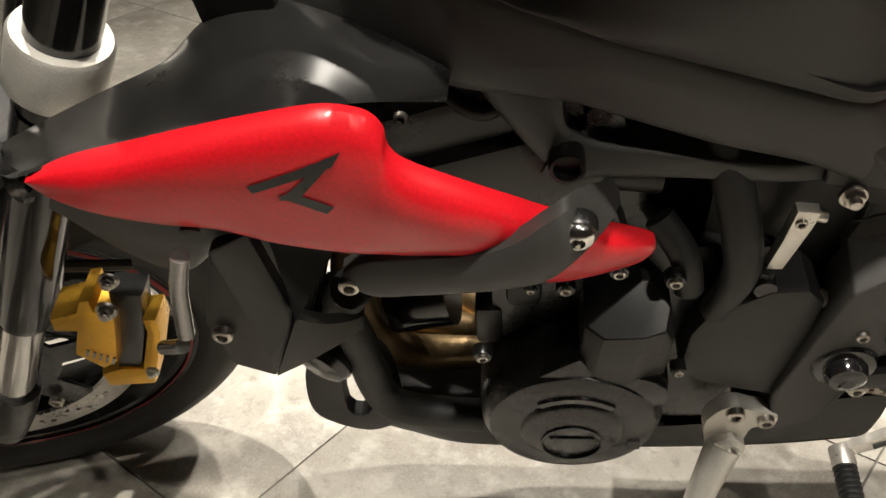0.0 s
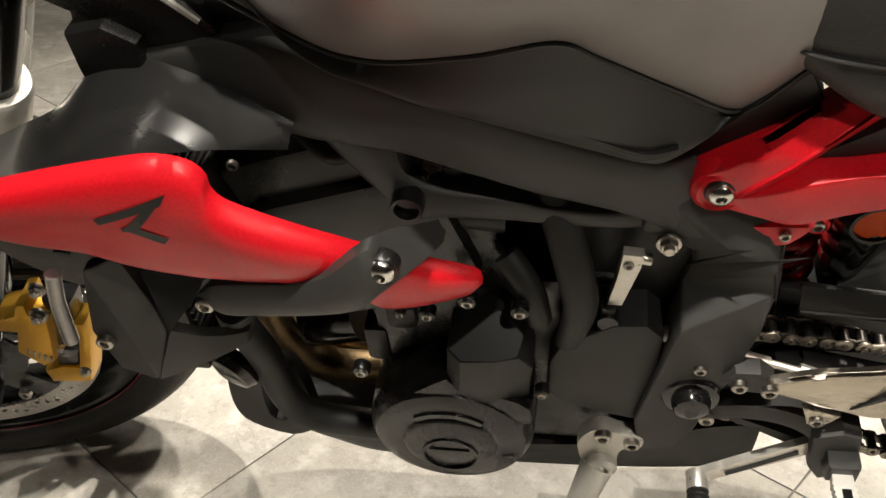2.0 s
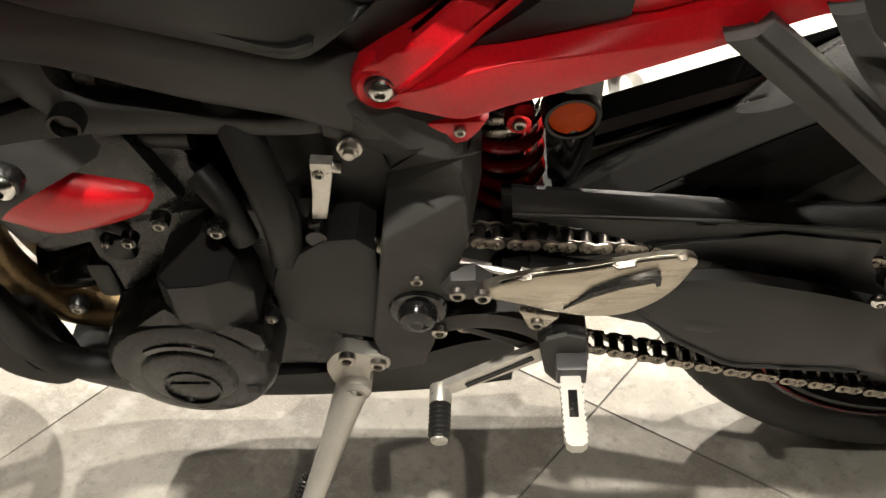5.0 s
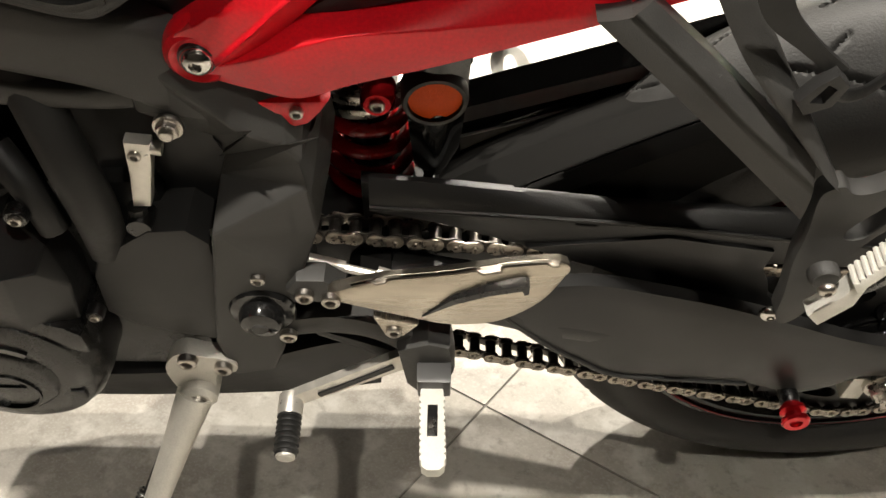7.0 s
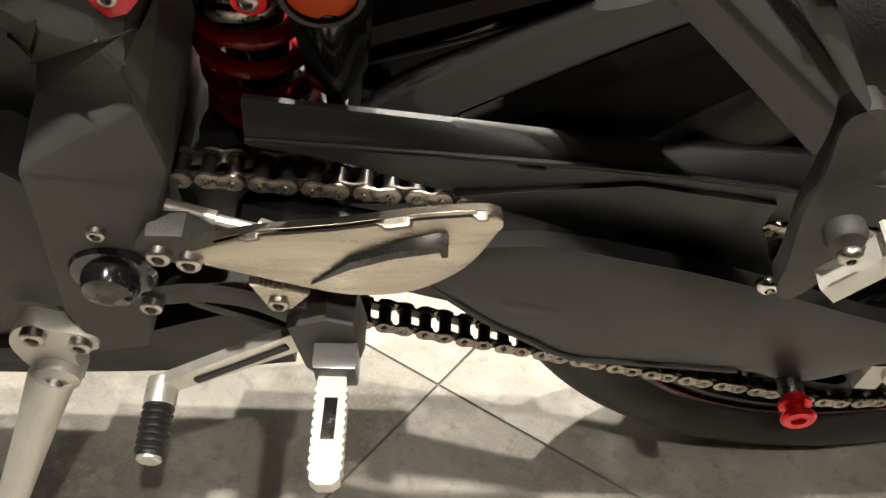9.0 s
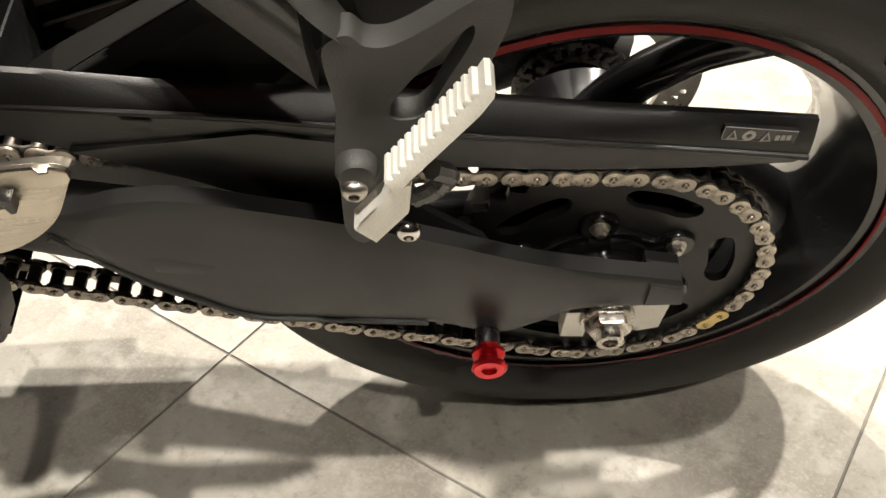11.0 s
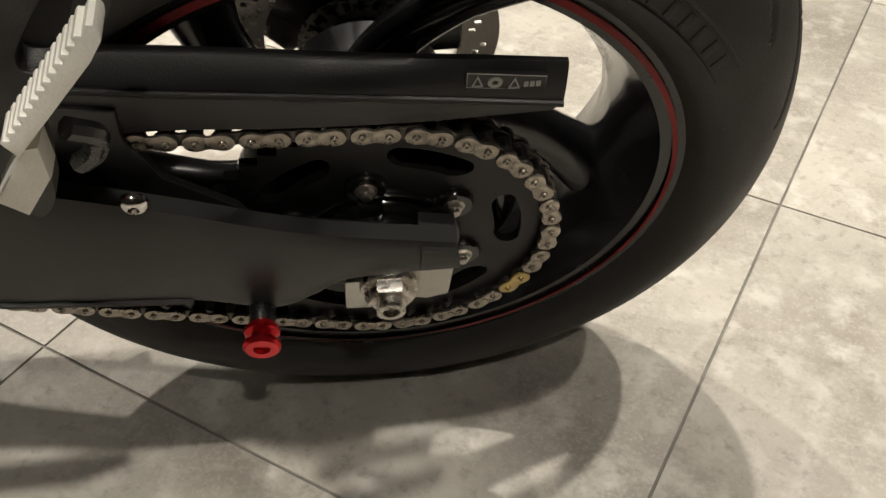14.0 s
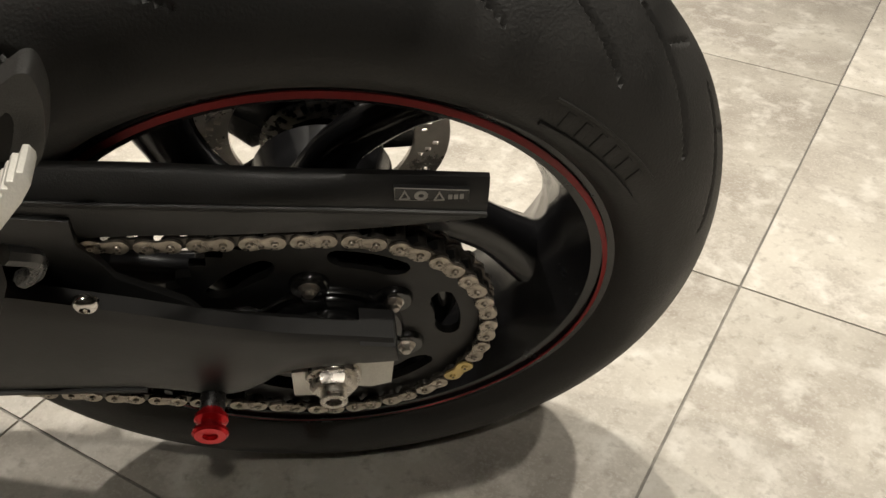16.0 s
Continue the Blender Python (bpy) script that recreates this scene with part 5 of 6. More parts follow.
part("strap_tail", tube([(-0.176, -0.158, 0.690), (-0.165, -0.150, 0.680), (-0.150, -0.140, 0.674), (-0.128, -0.120, 0.668)], 0.004, 8, 20, flat=0.5), M_RUBBER, strap)


hanger.location = (0, -0.009, 0.0117)


def peg_bar(p0, p1, width, height, teeth):
    """A tapered cast footrest bar with serrated edges."""
    d = p1 - p0
    n = d.length
    shape = [(0.0, -width * 0.42), (n * 0.06, -width * 0.46)]
    for k in range(teeth):
        x = n * (0.10 + 0.80 * k / teeth)
        w = n * 0.80 / teeth
        shape += [(x, -width * 0.44), (x + w * 0.25, -width * 0.5), (x + w * 0.6, -width * 0.5), (x + w * 0.85, -width * 0.44)]
    shape += [(n * 0.95, -width * 0.44), (n, -width * 0.22)]
    full = shape + [(x, -y) for x, y in reversed(shape)]
    bm = prism(full, -height / 2, height / 2, height * 0.18)
    bmesh.ops.rotate(bm, cent=(0, 0, 0), matrix=Matrix.Rotation(radians(90), 3, "X"), verts=bm.verts)
    q = d.to_track_quat("X", "Z").to_matrix().to_4x4()
    return moved(bm, Matrix.Translation(p0) @ q)


def pillion_peg():
    """A flat cast blade with saw teeth along one edge and a rounded tip."""
    a, b = Vector((-0.1375, 0.5873)), Vector((-0.0993, 0.6432))
    shape = []
    n = Vector((-0.808, 0.589))
    for k in range(13):
        for f, h in ((0.0, 0.0), (0.18, 0.0022), (0.62, 0.0022), (0.82, 0.0)):
            p = a.lerp(b, (k + f) / 13) + n * h
            shape.append((p.x, p.y))
    shape += [(-0.0973, 0.6476), (-0.0949, 0.6472), (-0.093, 0.6431), (-0.0933, 0.6393), (-0.0988, 0.6291), (-0.1293, 0.5868), (-0.1338, 0.5805)]
    bm = prism(shape, -0.219, -0.204, 0.0042)
    for v in bm.verts:
        f = max(0.0, (v.co.z - 0.584) / 0.0635)
        v.co += Vector((0.001, 0.015, -0.0150)) * f
    return bm


peg2 = part("pillion_footrest", pillion_peg(), M_PEG, bike, "folded ribbed aluminium pillion footrest")
part("footrest_base", prism([(-0.1267, 0.583), (-0.1283, 0.562), (-0.1445, 0.538), (-0.1546, 0.5492), (-0.1393, 0.5718), (-0.1358, 0.5811)], -0.216, -0.203, 0.0025), M_PEG, peg2)
part("footrest_clip", tube([(-0.118, -0.206, 0.582), (-0.110, -0.200, 0.570), (-0.116, -0.194, 0.552), (-0.126, -0.19, 0.540)], 0.005, 8, 12), M_ENGINE, peg2)

bolt(peg2, -0.152, -0.2165, 0.5800, 0.0068, M_STEEL, "dome", name="pivot_pin")
part("pivot_boss", moved(lathe([(0, -0.003), (0.008, -0.003), (0.010, 0.0), (0.010, 0.006), (0, 0.006)], 28), at(-0.151, -0.197, 0.568)), M_FRAME, hanger)

# ---- rider footrest, heel guard and gear lever ----
bracket = part("footrest_bracket", join(
    prism([(-0.512, 0.488), (-0.503, 0.501), (-0.482, 0.501), (-0.468, 0.487), (-0.478, 0.472), (-0.500, 0.474)], -0.158, -0.140, 0.003),
    loft([(-0.521, -0.150, 0.434), (-0.485, -0.156, 0.450), (-0.45, -0.162, 0.452), (-0.41, -0.168, 0.438)], [(-0.518, -0.150, 0.414), (-0.480, -0.156, 0.428), (-0.445, -0.164, 0.430), (-0.41, -0.172, 0.410)], 0.004, 0.018, 24, 6),
    loft([(-0.500, -0.150, 0.425), (-0.46, -0.156, 0.414), (-0.42, -0.162, 0.402)], [(-0.495, -0.150, 0.414), (-0.455, -0.156, 0.400), (-0.42, -0.162, 0.384)], 0.003, 0.015, 20, 6),
    prism([(-0.430, 0.436), (-0.405, 0.446), (-0.388, 0.440), (-0.384, 0.405), (-0.392, 0.375), (-0.412, 0.366), (-0.424, 0.385)], -0.178, -0.150, 0.005)), M_FRAME, bike, "matte black rider footrest bracket")
bolt(bracket, -0.498, -0.160, 0.485, 0.0085)
bolt(bracket, -0.518, -0.156, 0.4235, 0.0085)
bolt(bracket, -0.532, -0.154, 0.4965, 0.0065)
part("bracket_fork", prism([(-0.414, 0.396), (-0.414, 0.420), (-0.387, 0.420), (-0.387, 0.396)], -0.196, -0.165, 0.004), M_ENGINE, bracket)
hg = part("heel_guard", join(
    loft([(-0.4787, -0.1640, 0.4992), (-0.4720, -0.1630, 0.5046), (-0.4396, -0.1610, 0.5134), (-0.4147, -0.1590, 0.5149), (-0.3861, -0.1570, 0.5181), (-0.3508, -0.1560, 0.5254), (-0.3159, -0.1550, 0.5291), (-0.3051, -0.1550, 0.5264)], [(-0.4789, -0.1680, 0.4987), (-0.4686, -0.1690, 0.5050), (-0.4372, -0.1690, 0.5174), (-0.4136, -0.1680, 0.5202), (-0.3855, -0.1670, 0.5241), (-0.3509, -0.1660, 0.5314), (-0.3166, -0.1650, 0.5350), (-0.3040, -0.1640, 0.5304)], 0.0015, 0.004, 50, 5, 0.8),
    loft([(-0.4789, -0.1680, 0.4987), (-0.4686, -0.1690, 0.5050), (-0.4372, -0.1690, 0.5174), (-0.4136, -0.1680, 0.5202), (-0.3855, -0.1670, 0.5241), (-0.3509, -0.1660, 0.5314), (-0.3166, -0.1650, 0.5350), (-0.3040, -0.1640, 0.5304)], [(-0.4781, -0.1680, 0.4934), (-0.4664, -0.1710, 0.4924), (-0.4431, -0.1730, 0.4868), (-0.4161, -0.1740, 0.4782), (-0.3866, -0.1740, 0.4704), (-0.3531, -0.1720, 0.4726), (-0.3228, -0.1680, 0.4926), (-0.3038, -0.1640, 0.5257)], 0.003, 0.004, 50, 12, 0.8),
    prism([(-0.446, 0.478), (-0.438, 0.453), (-0.424, 0.452), (-0.412, 0.468)], -0.174, -0.168, 0.002)), M_BRUSH, bike, "brushed aluminium heel guard plate with a slot")
# Solid dark insert; the shade of the slot is put into its colour.
part("guard_slot_shade", prism([(-0.4093, 0.4834), (-0.3864, 0.5065), (-0.3619, 0.5171), (-0.3379, 0.5244), (-0.3326, 0.5231), (-0.3326, 0.5139), (-0.3357, 0.5127), (-0.3374, 0.5177), (-0.3617, 0.5109), (-0.3864, 0.4994)], -0.1765, -0.166, 0), M_DECAL, hg)
bolt(hg, -0.476, -0.171, 0.496, 0.0085)
bolt(hg, -0.431, -0.174, 0.460, 0.0075)
footpeg = part("rider_footrest", peg_bar(Vector((-0.402, -0.196, 0.405)), Vector((-0.400, -0.268, 0.412)), 0.020, 0.011, 10), M_PEG, bike, "ribbed bright aluminium rider footrest")
# Dark bar that paints the shaded slot in the footrest.
part("footrest_slot_shade", moved(box(-0.004, 0.004, -0.240, -0.212, -0.001, 0.001, 0.0005), at(-0.401, 0, 0.3935, -5)), M_ENGINE, footpeg)
lever = part("gear_lever", join(loft([(-0.420, -0.165, 0.414), (-0.47, -0.175, 0.394), (-0.525, -0.185, 0.369)], [(-0.412, -0.165, 0.396), (-0.46, -0.175, 0.380), (-0.518, -0.185, 0.357)], 0.003, 0.008, 20, 6), moved(lathe([(0, -0.012), (0.010, -0.012), (0.012, -0.008), (0.012, 0.008), (0, 0.008)], 22), at(-0.5205, -0.186, 0.3625) @ Matrix.Diagonal((0.88, 1, 0.88, 1)))), M_ALU, bike, "bright aluminium gear lever with a black rubber pad")
# Dark strip painted for the shade in the lever slot.
part("lever_slot_shade", loft([(-0.435, -0.1715, 0.4025), (-0.497, -0.1835, 0.3755)], [(-0.433, -0.1715, 0.3980), (-0.495, -0.1835, 0.3710)], 0, 0.002, 8, 2), M_DARK, lever)
pad = [(0, -0.012)]
for k in range(7):
    pad += [(0.0108, -0.012 - k * 0.006), (0.0118, -0.0135 - k * 0.006), (0.0118, -0.0155 - k * 0.006), (0.0104, -0.0168 - k * 0.006)]
pad += [(0.0104, -0.056), (0, -0.056)]
part("lever_pad", moved(lathe(pad, 26), at(-0.5205, -0.186, 0.3625, 4) @ Matrix.Diagonal((0.88, 0.80, 0.88, 1))), M_RUBBER, lever, "ribbed black rubber pad")
part("pad_end", moved(lathe([(0, -0.0600), (0.0075, -0.0600), (0.0092, -0.0585), (0.0092, -0.055), (0, -0.055)], 24), at(-0.5205, -0.186, 0.3625, 4) @ Matrix.Diagonal((0.88, 0.80, 0.88, 1))), M_CAST, lever)
rod = part("gear_rod", join(tube([(-0.500, -0.128, 0.489), (-0.47, -0.132, 0.483)], 0.0055, 10), tube([(-0.47, -0.132, 0.483), (-0.425, -0.14, 0.478)], 0.0035, 8), tube([(-0.445, -0.136, 0.481), (-0.428, -0.14, 0.478)], 0.0065, 8)), M_ALU, bike, "bright gear linkage rod")
rod2 = part("gear_rod", join(tube([(-0.618, -0.13, 0.531), (-0.590, -0.13, 0.524)], 0.0045, 8), tube([(-0.590, -0.130, 0.524), (-0.553, -0.130, 0.513)], [0.0045, 0.0075, 0.0075], 10, 6)), M_ALU, bike)
clevis = part("shift_arm", join(prism([(-0.605, 0.618), (-0.588, 0.616), (-0.590, 0.600), (-0.602, 0.553), (-0.615, 0.553), (-0.609, 0.585)], -0.132, -0.122, 0.002), tube([(-0.593, -0.127, 0.610), (-0.582, -0.127, 0.608)], 0.005, 10)), M_ALU, bike, "bright shift shaft arm")
bolt(clevis, -0.600, -0.132, 0.606, 0.0055)
part("shift_joint", join(moved(lathe([(0, -0.01), (0.009, -0.01), (0.01, 0), (0.009, 0.01), (0, 0.01)], 16), at(-0.613, -0.13, 0.537)), tube([(-0.613, -0.13, 0.552), (-0.614, -0.13, 0.53)], 0.007, 8)), M_ENGINE, clevis)
bolt(bike, -0.571, -0.133, 0.634, 0.0095, M_STEEL, "hex", name="frame_bolt")

# ---- side stand ----
stand = part("side_stand", plate(soft_ring([(-0.634, 0.352), (-0.626, 0.376), (-0.612, 0.386), (-0.596, 0.380), (-0.584, 0.378), (-0.571, 0.370), (-0.573, 0.356), (-0.590, 0.350), (-0.594, 0.330), (-0.596, 0.312), (-0.610, 0.302), (-0.624, 0.308)], 3), [], -0.152, -0.136, 0.003), M_CAST, bike, "cast aluminium side stand, folded out")
S_A, S_B = Vector((-0.613, -0.157, 0.326)), Vector((-0.725, -0.335, 0.106))
part("stand_leg", tube([S_A, S_A.lerp(S_B, 0.2), S_A.lerp(S_B, 0.5), S_B], [0.017, 0.0130, 0.0105, 0.010], 18, 20), M_CAST, stand)
part("stand_foot", moved(lathe([(0, -0.006), (0.024, -0.006), (0.028, 0.0), (0.026, 0.006), (0, 0.006)], 20), at(S_B.x, S_B.y, S_B.z, 74)), M_CAST, stand)
bolt(stand, -0.610, -0.154, 0.377, 0.0105)
bolt(stand, -0.5815, -0.154, 0.3665, 0.0095)
part("stand_pivot", moved(lathe([(0, -0.006), (0.012, -0.006), (0.0165, -0.002), (0.0165, 0.012), (0, 0.012)], 28), at(-0.610, -0.158, 0.325)), M_CAST, stand)
bolt(stand, -0.610, -0.165, 0.325, 0.0105)
helix = []
H0, H1 = Vector((-0.632, -0.168, 0.310)), Vector((-0.705, -0.272, 0.175))
hd = (H1 - H0).normalized()
hu = hd.orthogonal().normalized()
hv = hd.cross(hu)
for i in range(20 * 10 + 1):
    t = i / 200
    a = 2 * math.pi * 20 * t
    helix.append(H0.lerp(H1, 0.45 + 0.5 * t) + 0.0052 * (math.cos(a) * hu + math.sin(a) * hv))
part("return_spring", join(tube(helix, 0.0014, 6), tube([H0, H0.lerp(H1, 0.46)], 0.0016, 6)), M_ENGINE, stand)

# ---- engine ----
engine = part("engine_block", box(-0.83, -0.60, -0.115, 0.13, 0.30, 0.56, 0.015), M_ENGINE, bike, "black three-cylinder engine")
part("cylinder_bank", moved(box(-0.10, 0.10, -0.115, 0.12, 0.0, 0.20, 0.012), at(-0.78, 0, 0.52, 0, -18, 0)), M_ENGINE, engine)
# Dark box added behind the engine to close a bright slit.
part("engine_backing", box(-0.66, -0.50, -0.10, 0.12, 0.36, 0.645, 0.012), M_DARK, engine)
RC = (-0.757, -0.165, 0.384)
round_prof = [(0, -0.0165), (0.040, -0.0165), (0.044, -0.0150), (0.046, -0.0120), (0.060, -0.0115), (0.073, -0.007), (0.080, 0.004), (0.082, 0.02), (0.082, 0.06), (0, 0.06)]
cover_r = part("generator_cover", moved(lathe(round_prof, 64), at(RC[0], RC[1], RC[2], 0, 0, 0)), M_ENGINE, engine, "round black generator cover with an embossed badge")
part("cover_badge", moved(join(lathe([(0.026, -0.0185), (0.028, -0.0185), (0.028, -0.016), (0.026, -0.016)], 40, closed=True), prism([(-0.020, 0.010), (0.020, 0.010), (0.012, 0.0), (0.0, -0.014), (-0.012, 0.0)], -0.0182, -0.016, 0.0006)), at(RC[0], RC[1], RC[2] - 0.014)), M_ENGINE, cover_r)
part("cover_arc", moved(lathe([(0.048, -0.0145), (0.054, -0.0145), (0.055, -0.011), (0.047, -0.011)], 30, closed=True, start=50, sweep=75), at(*RC)), M_GLOSS, cover_r)
part("cover_notch", moved(box(0.050, 0.062, -0.0135, -0.009, -0.030, -0.018, 0.001), at(*RC)), M_DARK, cover_r)
part("cover_shoulder", prism([(-0.814, 0.4345), (-0.7646, 0.4752), (-0.7536, 0.4825), (-0.741, 0.4636), (-0.7149, 0.4603), (-0.6891, 0.4493), (-0.677, 0.4379), (-0.6755, 0.4114), (-0.7118, 0.4067), (-0.8097, 0.394)], -0.170, -0.12, 0.010), M_ENGINE, engine)
up_points = [(-0.7522, -0.16, 0.5154), (-0.7091, -0.138, 0.5488), (-0.7025, -0.138, 0.5483), (-0.6834, -0.145, 0.5222), (-0.6881, -0.165, 0.5143), (-0.7067, -0.176, 0.5224), (-0.7382, -0.176, 0.5192), (-0.7146, -0.172, 0.4634), (-0.7424, -0.172, 0.4652), (-0.7548, -0.163, 0.469), (-0.6768, -0.15, 0.4814), (-0.6836, -0.156, 0.4148), (-0.7186, -0.168, 0.423)]
bm_u = bmesh.new()
uv = [bm_u.verts.new(q) for q in up_points]
uf = [bm_u.faces.new([uv[i] for i in ids]) for ids in ((0, 6, 5, 4, 3, 2, 1), (6, 8, 7, 5), (0, 9, 8, 6), (5, 7, 4), (4, 10, 3), (4, 7, 11, 10), (7, 8, 9, 12), (7, 12, 11))]
ur = bmesh.ops.extrude_face_region(bm_u, geom=uf)
bmesh.ops.translate(bm_u, vec=(0, 0.05, 0), verts=[v for v in ur["geom"] if isinstance(v, bmesh.types.BMVert)])
bmesh.ops.bevel(bm_u, geom=[e for e in bm_u.edges if e.calc_face_angle(0) > 0.3], offset=0.002, segments=2, profile=0.6, affect="EDGES", clamp_overlap=True)
up = part("clutch_side_cover", bm_u, M_DARK, engine, "gloss black faceted upper engine cover", 15)
for x, y, z, r in ((-0.730, -0.158, 0.579, 0.0075), (-0.687, -0.156, 0.566, 0.0078), (-0.834, -0.165, 0.478, 0.0075), (-0.669, -0.155, 0.444, 0.0065), (-0.768, -0.15, 0.548, 0.007), (-0.795, -0.14, 0.535, 0.005), (-0.815, -0.15, 0.43, 0.006)):
    part("bolt_lug", moved(lathe([(0, 0.0), (r * 0.95, 0.0), (r * 1.1, 0.003), (r * 1.1, 0.010), (0, 0.010)], 20), at(x, y, z)), M_ENGINE, engine)
    bolt(engine, x, y, z, r * 0.78)
sc = part("sprocket_cover", prism([(-0.6628, 0.4785), (-0.6528, 0.504), (-0.608, 0.5363), (-0.5795, 0.5387), (-0.5644, 0.5223), (-0.5661, 0.4765), (-0.5746, 0.3889), (-0.6151, 0.3996), (-0.6481, 0.4119), (-0.6656, 0.4316)], -0.142, -0.08, 0.006), M_PLASTIC, engine, "dark plastic front sprocket cover")
part("oil_hose", tube([(-0.672, -0.100, 0.69), (-0.655, -0.122, 0.645), (-0.642, -0.138, 0.60), (-0.637, -0.142, 0.56), (-0.645, -0.132, 0.505)], [0.015, 0.0165, 0.017, 0.017, 0.015], 16, 26, flat=0.8), M_RUBBER, engine)
part("water_pump_hose", tube([(-0.70, -0.12, 0.60), (-0.68, -0.135, 0.575), (-0.672, -0.14, 0.54)], 0.012, 12, 14), M_RUBBER, engine)
# intake bodies and clutter under the frame
part("throttle_body", join(box(-0.86, -0.66, -0.08, 0.08, 0.60, 0.70, 0.02), tube([(-0.84, -0.10, 0.64), (-0.70, -0.10, 0.63)], 0.018, 14, 6)), M_DARK, engine)
part("cylinder_head", moved(box(-0.085, 0.085, -0.13, 0.13, -0.06, 0.075, 0.014), at(-0.815, 0, 0.60, 0, -18, 0)), M_ENGINE, engine)
for pts, r, m in (([(-0.88, -0.12, 0.72), (-0.83, -0.15, 0.70), (-0.79, -0.13, 0.72), (-0.74, -0.12, 0.69)], 0.007, M_RUBBER), ([(-0.86, -0.13, 0.665), (-0.82, -0.15, 0.64), (-0.79, -0.15, 0.60), (-0.77, -0.13, 0.56)], 0.006, M_RUBBER), ([(-0.83, -0.14, 0.60), (-0.81, -0.155, 0.56), (-0.79, -0.15, 0.53), (-0.78, -0.13, 0.50)], 0.008, M_RUBBER), ([(-0.64, -0.11, 0.63), (-0.61, -0.12, 0.60), (-0.585, -0.12, 0.575), (-0.57, -0.11, 0.56)], 0.005, M_RUBBER), ([(-0.90, -0.10, 0.60), (-0.86, -0.13, 0.57), (-0.83, -0.14, 0.53), (-0.82, -0.13, 0.47)], 0.009, M_RUBBER), ([(-0.60, -0.12, 0.57), (-0.58, -0.125, 0.565), (-0.565, -0.12, 0.58)], 0.006, M_GLOSS), ([(-0.65, -0.13, 0.415), (-0.635, -0.14, 0.395), (-0.62, -0.135, 0.40)], 0.005, M_HEADER)):
    part("hose", tube([(x, y + 0.035, z) for x, y, z in pts], r, 10, 24), m, engine)
for x, y, z, sx, sz in ((-0.80, -0.145, 0.505, 0.03, 0.03), (-0.83, -0.14, 0.455, 0.025, 0.05), (-0.765, -0.135, 0.615, 0.03, 0.02), (-0.725, -0.125, 0.605, 0.025, 0.03), (-0.84, -0.13, 0.53, 0.03, 0.035), (-0.66, -0.13, 0.385, 0.04, 0.04)):
    part("bracket", box(x - sx / 2, x + sx / 2, y + 0.022, y + 0.06, z - sz / 2, z + sz / 2, 0.008), M_DARK, engine)
part("oil_filter", tube([(-0.87, -0.03, 0.40), (-0.93, -0.03, 0.385)], 0.036, 24), M_GLOSS, engine)
# exhaust headers
headers = part("exhaust_header", tube([(-0.90, -0.075, 0.60), (-0.945, -0.075, 0.52), (-0.955, -0.07, 0.42), (-0.925, -0.05, 0.325), (-0.84, -0.02, 0.28), (-0.60, 0.0, 0.27)], 0.020, 18, 40), M_HEADER, bike, "heat-tinted brown exhaust header pipes")
for y in (0.0, 0.075):
    part("header_pipe", tube([(-0.90, y, 0.60), (-0.955, y, 0.52), (-0.965, y, 0.42), (-0.93, y, 0.325), (-0.84, y * 0.4, 0.28)], 0.020, 18, 36), M_HEADER, headers)
part("collector", tube([(-0.72, 0.01, 0.275), (-0.55, 0.05, 0.28), (-0.44, 0.09, 0.36), (-0.40, 0.10, 0.44)], [0.045, 0.05, 0.045, 0.04], 16, 20), M_GLOSS, headers)
# Unseen box added to stop far lamps leaking light under the swingarm.
part("exhaust_box", loft([(-0.66, 0.02, 0.40), (-0.52, 0.015, 0.44), (-0.38, 0.03, 0.42)], [(-0.66, 0.01, 0.235), (-0.52, 0.0, 0.225), (-0.38, 0.02, 0.245)], 0.02, 0.15, 24, 10, 0.6), M_GLOSS, headers, "unseen black exhaust box that blocks light under the swingarm pivot")
part("coolant_hose", tube([(-0.93, -0.17, 0.575), (-0.950, -0.14, 0.51), (-0.946, -0.125, 0.44), (-0.937, -0.125, 0.365), (-0.912, -0.125, 0.332), (-0.84, -0.12, 0.312)], 0.0165, 16, 40), M_RUBBER, bike, "thick black coolant hose")
horn = part("horn", join(moved(lathe([(0, -0.010), (0.010, -0.012), (0.024, -0.008), (0.029, 0.0), (0.027, 0.012), (0, 0.014)], 32), at(-0.982, -0.13, 0.420, 10, 0, -25)), tube([(-0.985, -0.12, 0.46), (-0.96, -0.10, 0.50)], 0.012, 10)), M_GLOSS, bike, "round black horn")
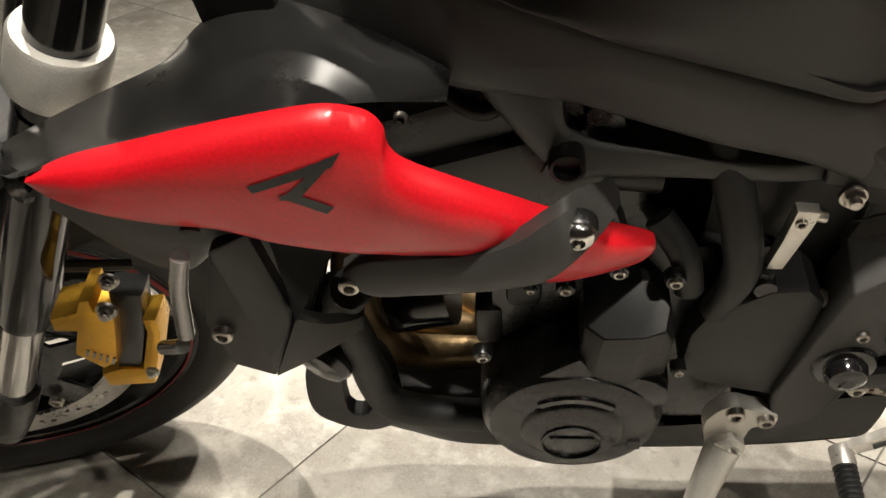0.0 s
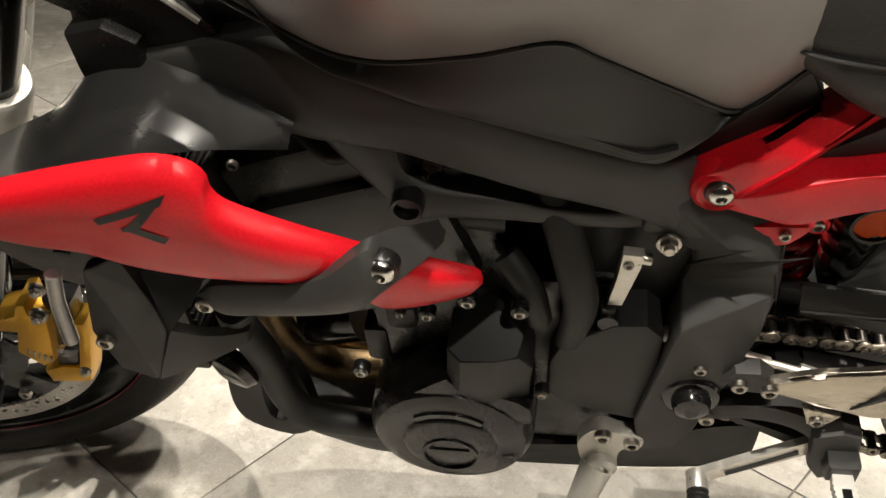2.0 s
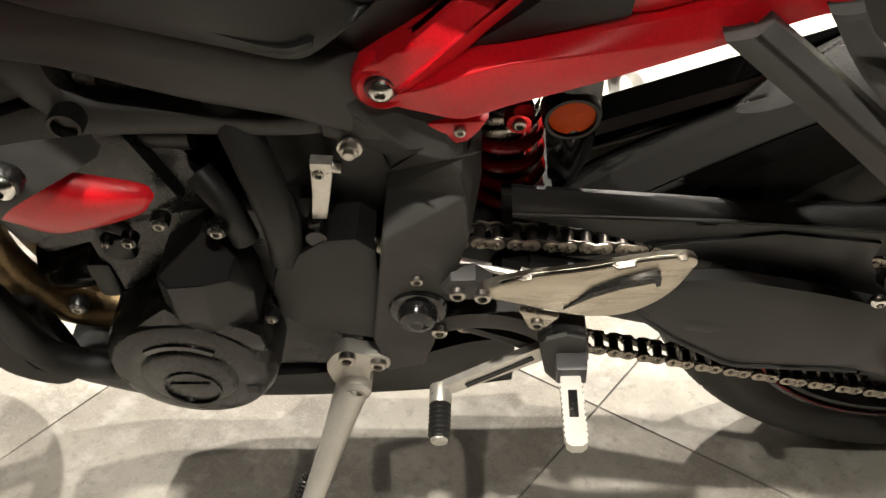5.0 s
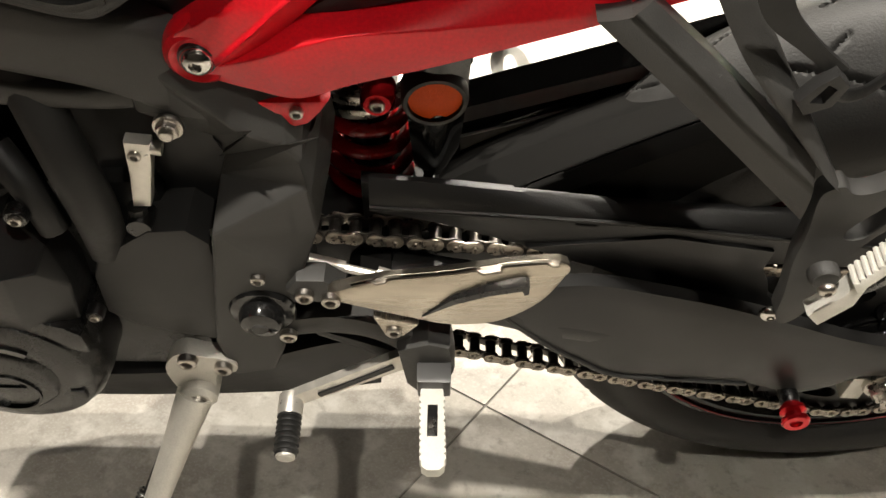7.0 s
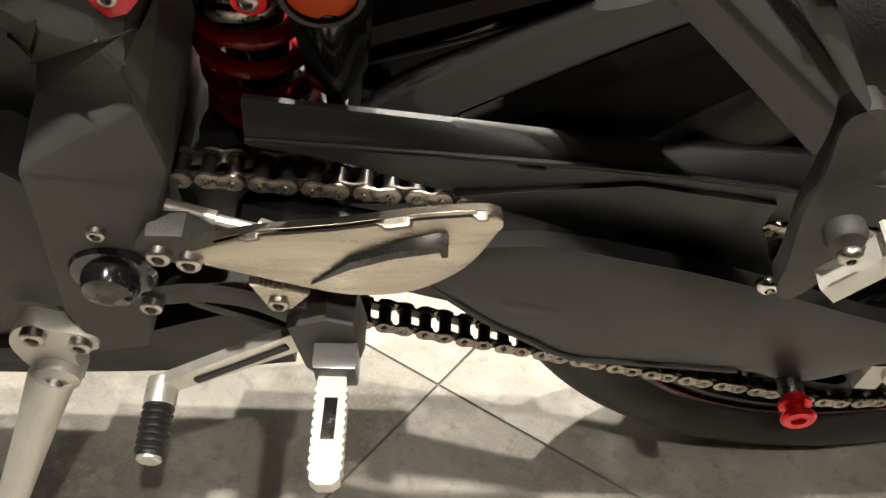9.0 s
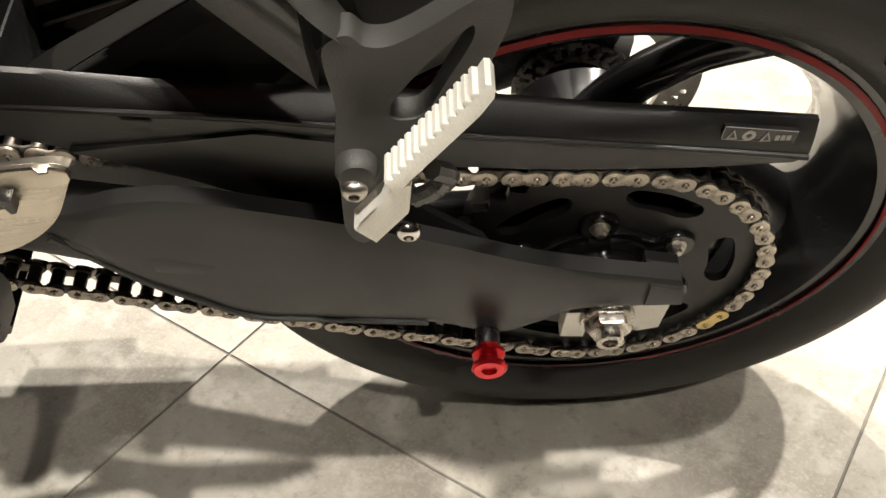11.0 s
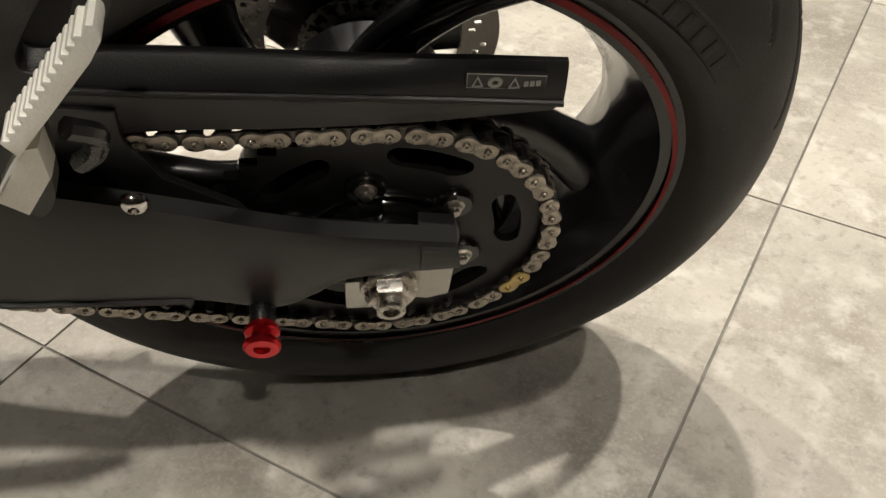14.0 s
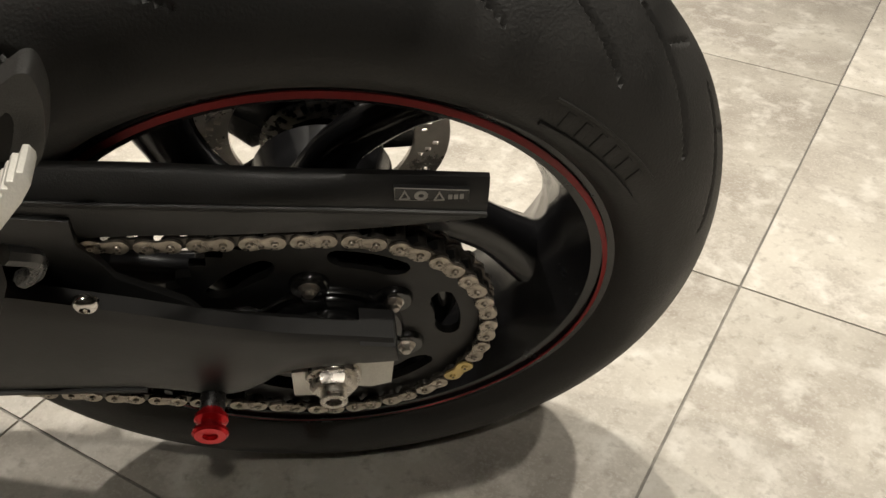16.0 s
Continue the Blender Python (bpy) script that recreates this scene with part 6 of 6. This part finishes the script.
# belly pan
pan = part("belly_pan", join(
    loft([(-0.940, -0.098, 0.268), (-0.928, -0.105, 0.288), (-0.90, -0.112, 0.298), (-0.82, -0.115, 0.29), (-0.70, -0.115, 0.285), (-0.60, -0.115, 0.300), (-0.50, -0.11, 0.335), (-0.450, -0.105, 0.335)], [(-0.952, -0.088, 0.250), (-0.940, -0.092, 0.243), (-0.92, -0.095, 0.236), (-0.86, -0.10, 0.220), (-0.74, -0.10, 0.218), (-0.65, -0.10, 0.220), (-0.54, -0.10, 0.230), (-0.455, -0.10, 0.248)], 0.006, 0.006, 50, 8),
    loft([(-0.966, -0.088, 0.252), (-0.950, -0.092, 0.245), (-0.92, -0.095, 0.236), (-0.86, -0.10, 0.220), (-0.74, -0.10, 0.218), (-0.65, -0.10, 0.220), (-0.54, -0.10, 0.230), (-0.455, -0.10, 0.248)], [(-0.966, 0.088, 0.252), (-0.950, 0.092, 0.245), (-0.92, 0.095, 0.236), (-0.86, 0.10, 0.220), (-0.74, 0.10, 0.218), (-0.65, 0.10, 0.220), (-0.54, 0.10, 0.230), (-0.455, 0.10, 0.248)], 0.0, 0.006, 50, 4),
    plate(soft_ring([(-1.0069, 0.3751), (-1.0157, 0.3446), (-1.018, 0.2978), (-1.0053, 0.2698), (-0.9629, 0.2495), (-0.9300, 0.2700), (-0.9238, 0.3178), (-0.931, 0.3815), (-0.9502, 0.3960), (-0.985, 0.3900)], 3), [soft_ring([(-0.9739, 0.3607), (-0.9565, 0.3753), (-0.9463, 0.3608), (-0.9424, 0.3276), (-0.9599, 0.2844), (-0.9793, 0.2912)], 3)], -0.104, -0.086, 0.003)), M_PLASTIC, bike, "dark grey plastic belly pan")

cockpit = part("cockpit_panel", prism([(-1.034, 0.905), (-0.930, 0.905), (-0.938, 0.868), (-0.895, 0.824), (-0.885, 0.808), (-0.947, 0.806), (-0.964, 0.790), (-0.985, 0.828), (-1.030, 0.852)], -0.122, -0.10, 0.006), M_ENGINE, bike, "black plastic panel beside the steering head")
part("headstock_cover", prism([(-1.0, 0.8247), (-0.9703, 0.8307), (-0.9475, 0.8172), (-0.954, 0.7754), (-0.9762, 0.7684), (-0.9977, 0.7712), (-0.9998, 0.7953)], -0.134, -0.10, 0.005), M_ENGINE, cockpit)
# Bright tube that stands in for the highlight along the panel edge.
part("edge_highlight", tube([(-0.945, -0.124, 0.878), (-0.935, -0.124, 0.862), (-0.902, -0.124, 0.829)], [0.0025, 0.0035, 0.002], 8, 12), M_ALU, cockpit, "bright strip in place of the panel edge highlight")
part("handlebar_clamp", tube([(-1.00, -0.06, 0.89), (-0.95, -0.10, 0.93)], 0.02, 14), M_ENGINE, cockpit)
part("cable", tube([(-0.962, -0.115, 0.835), (-0.985, -0.11, 0.82), (-0.995, -0.10, 0.795), (-0.985, -0.105, 0.775)], 0.004, 8, 20), M_RUBBER, bike)
part("cable", tube([(-0.985, -0.09, 0.86), (-1.005, -0.09, 0.825), (-1.012, -0.09, 0.79), (-1.010, -0.09, 0.765)], [0.007, 0.0075, 0.006, 0.006], 8, 20), M_RUBBER, bike)

bolt(bike, -0.872, -0.20, 0.768, 0.005, M_CHAIN_DARK, name="cowl_bolt")

# ---- floor tiles ----
tile_bm = box(-TILE / 2, TILE / 2, -TILE / 2, TILE / 2, -0.008, 0.0, 0.0008)
tile_mesh = to_mesh("tile", tile_bm, M_TILE)
ca, sa = math.cos(radians(ANGLE)), math.sin(radians(ANGLE))
for i in range(-12, 13):
    for j in range(-12, 13):
        u, v = (i + 0.5) * (TILE + JOINT), (j + 0.5) * (TILE + JOINT)
        x, y = -0.340 + u * ca - v * sa, 0.009 + u * sa + v * ca
        if -4.42 < x < 4.42 and -3.62 < y < 4.62:
            ob = new("tile", tile_mesh)
            ob.parent = floor
            ob.matrix_basis = pose(x, y, 0, 0, 0, ANGLE)
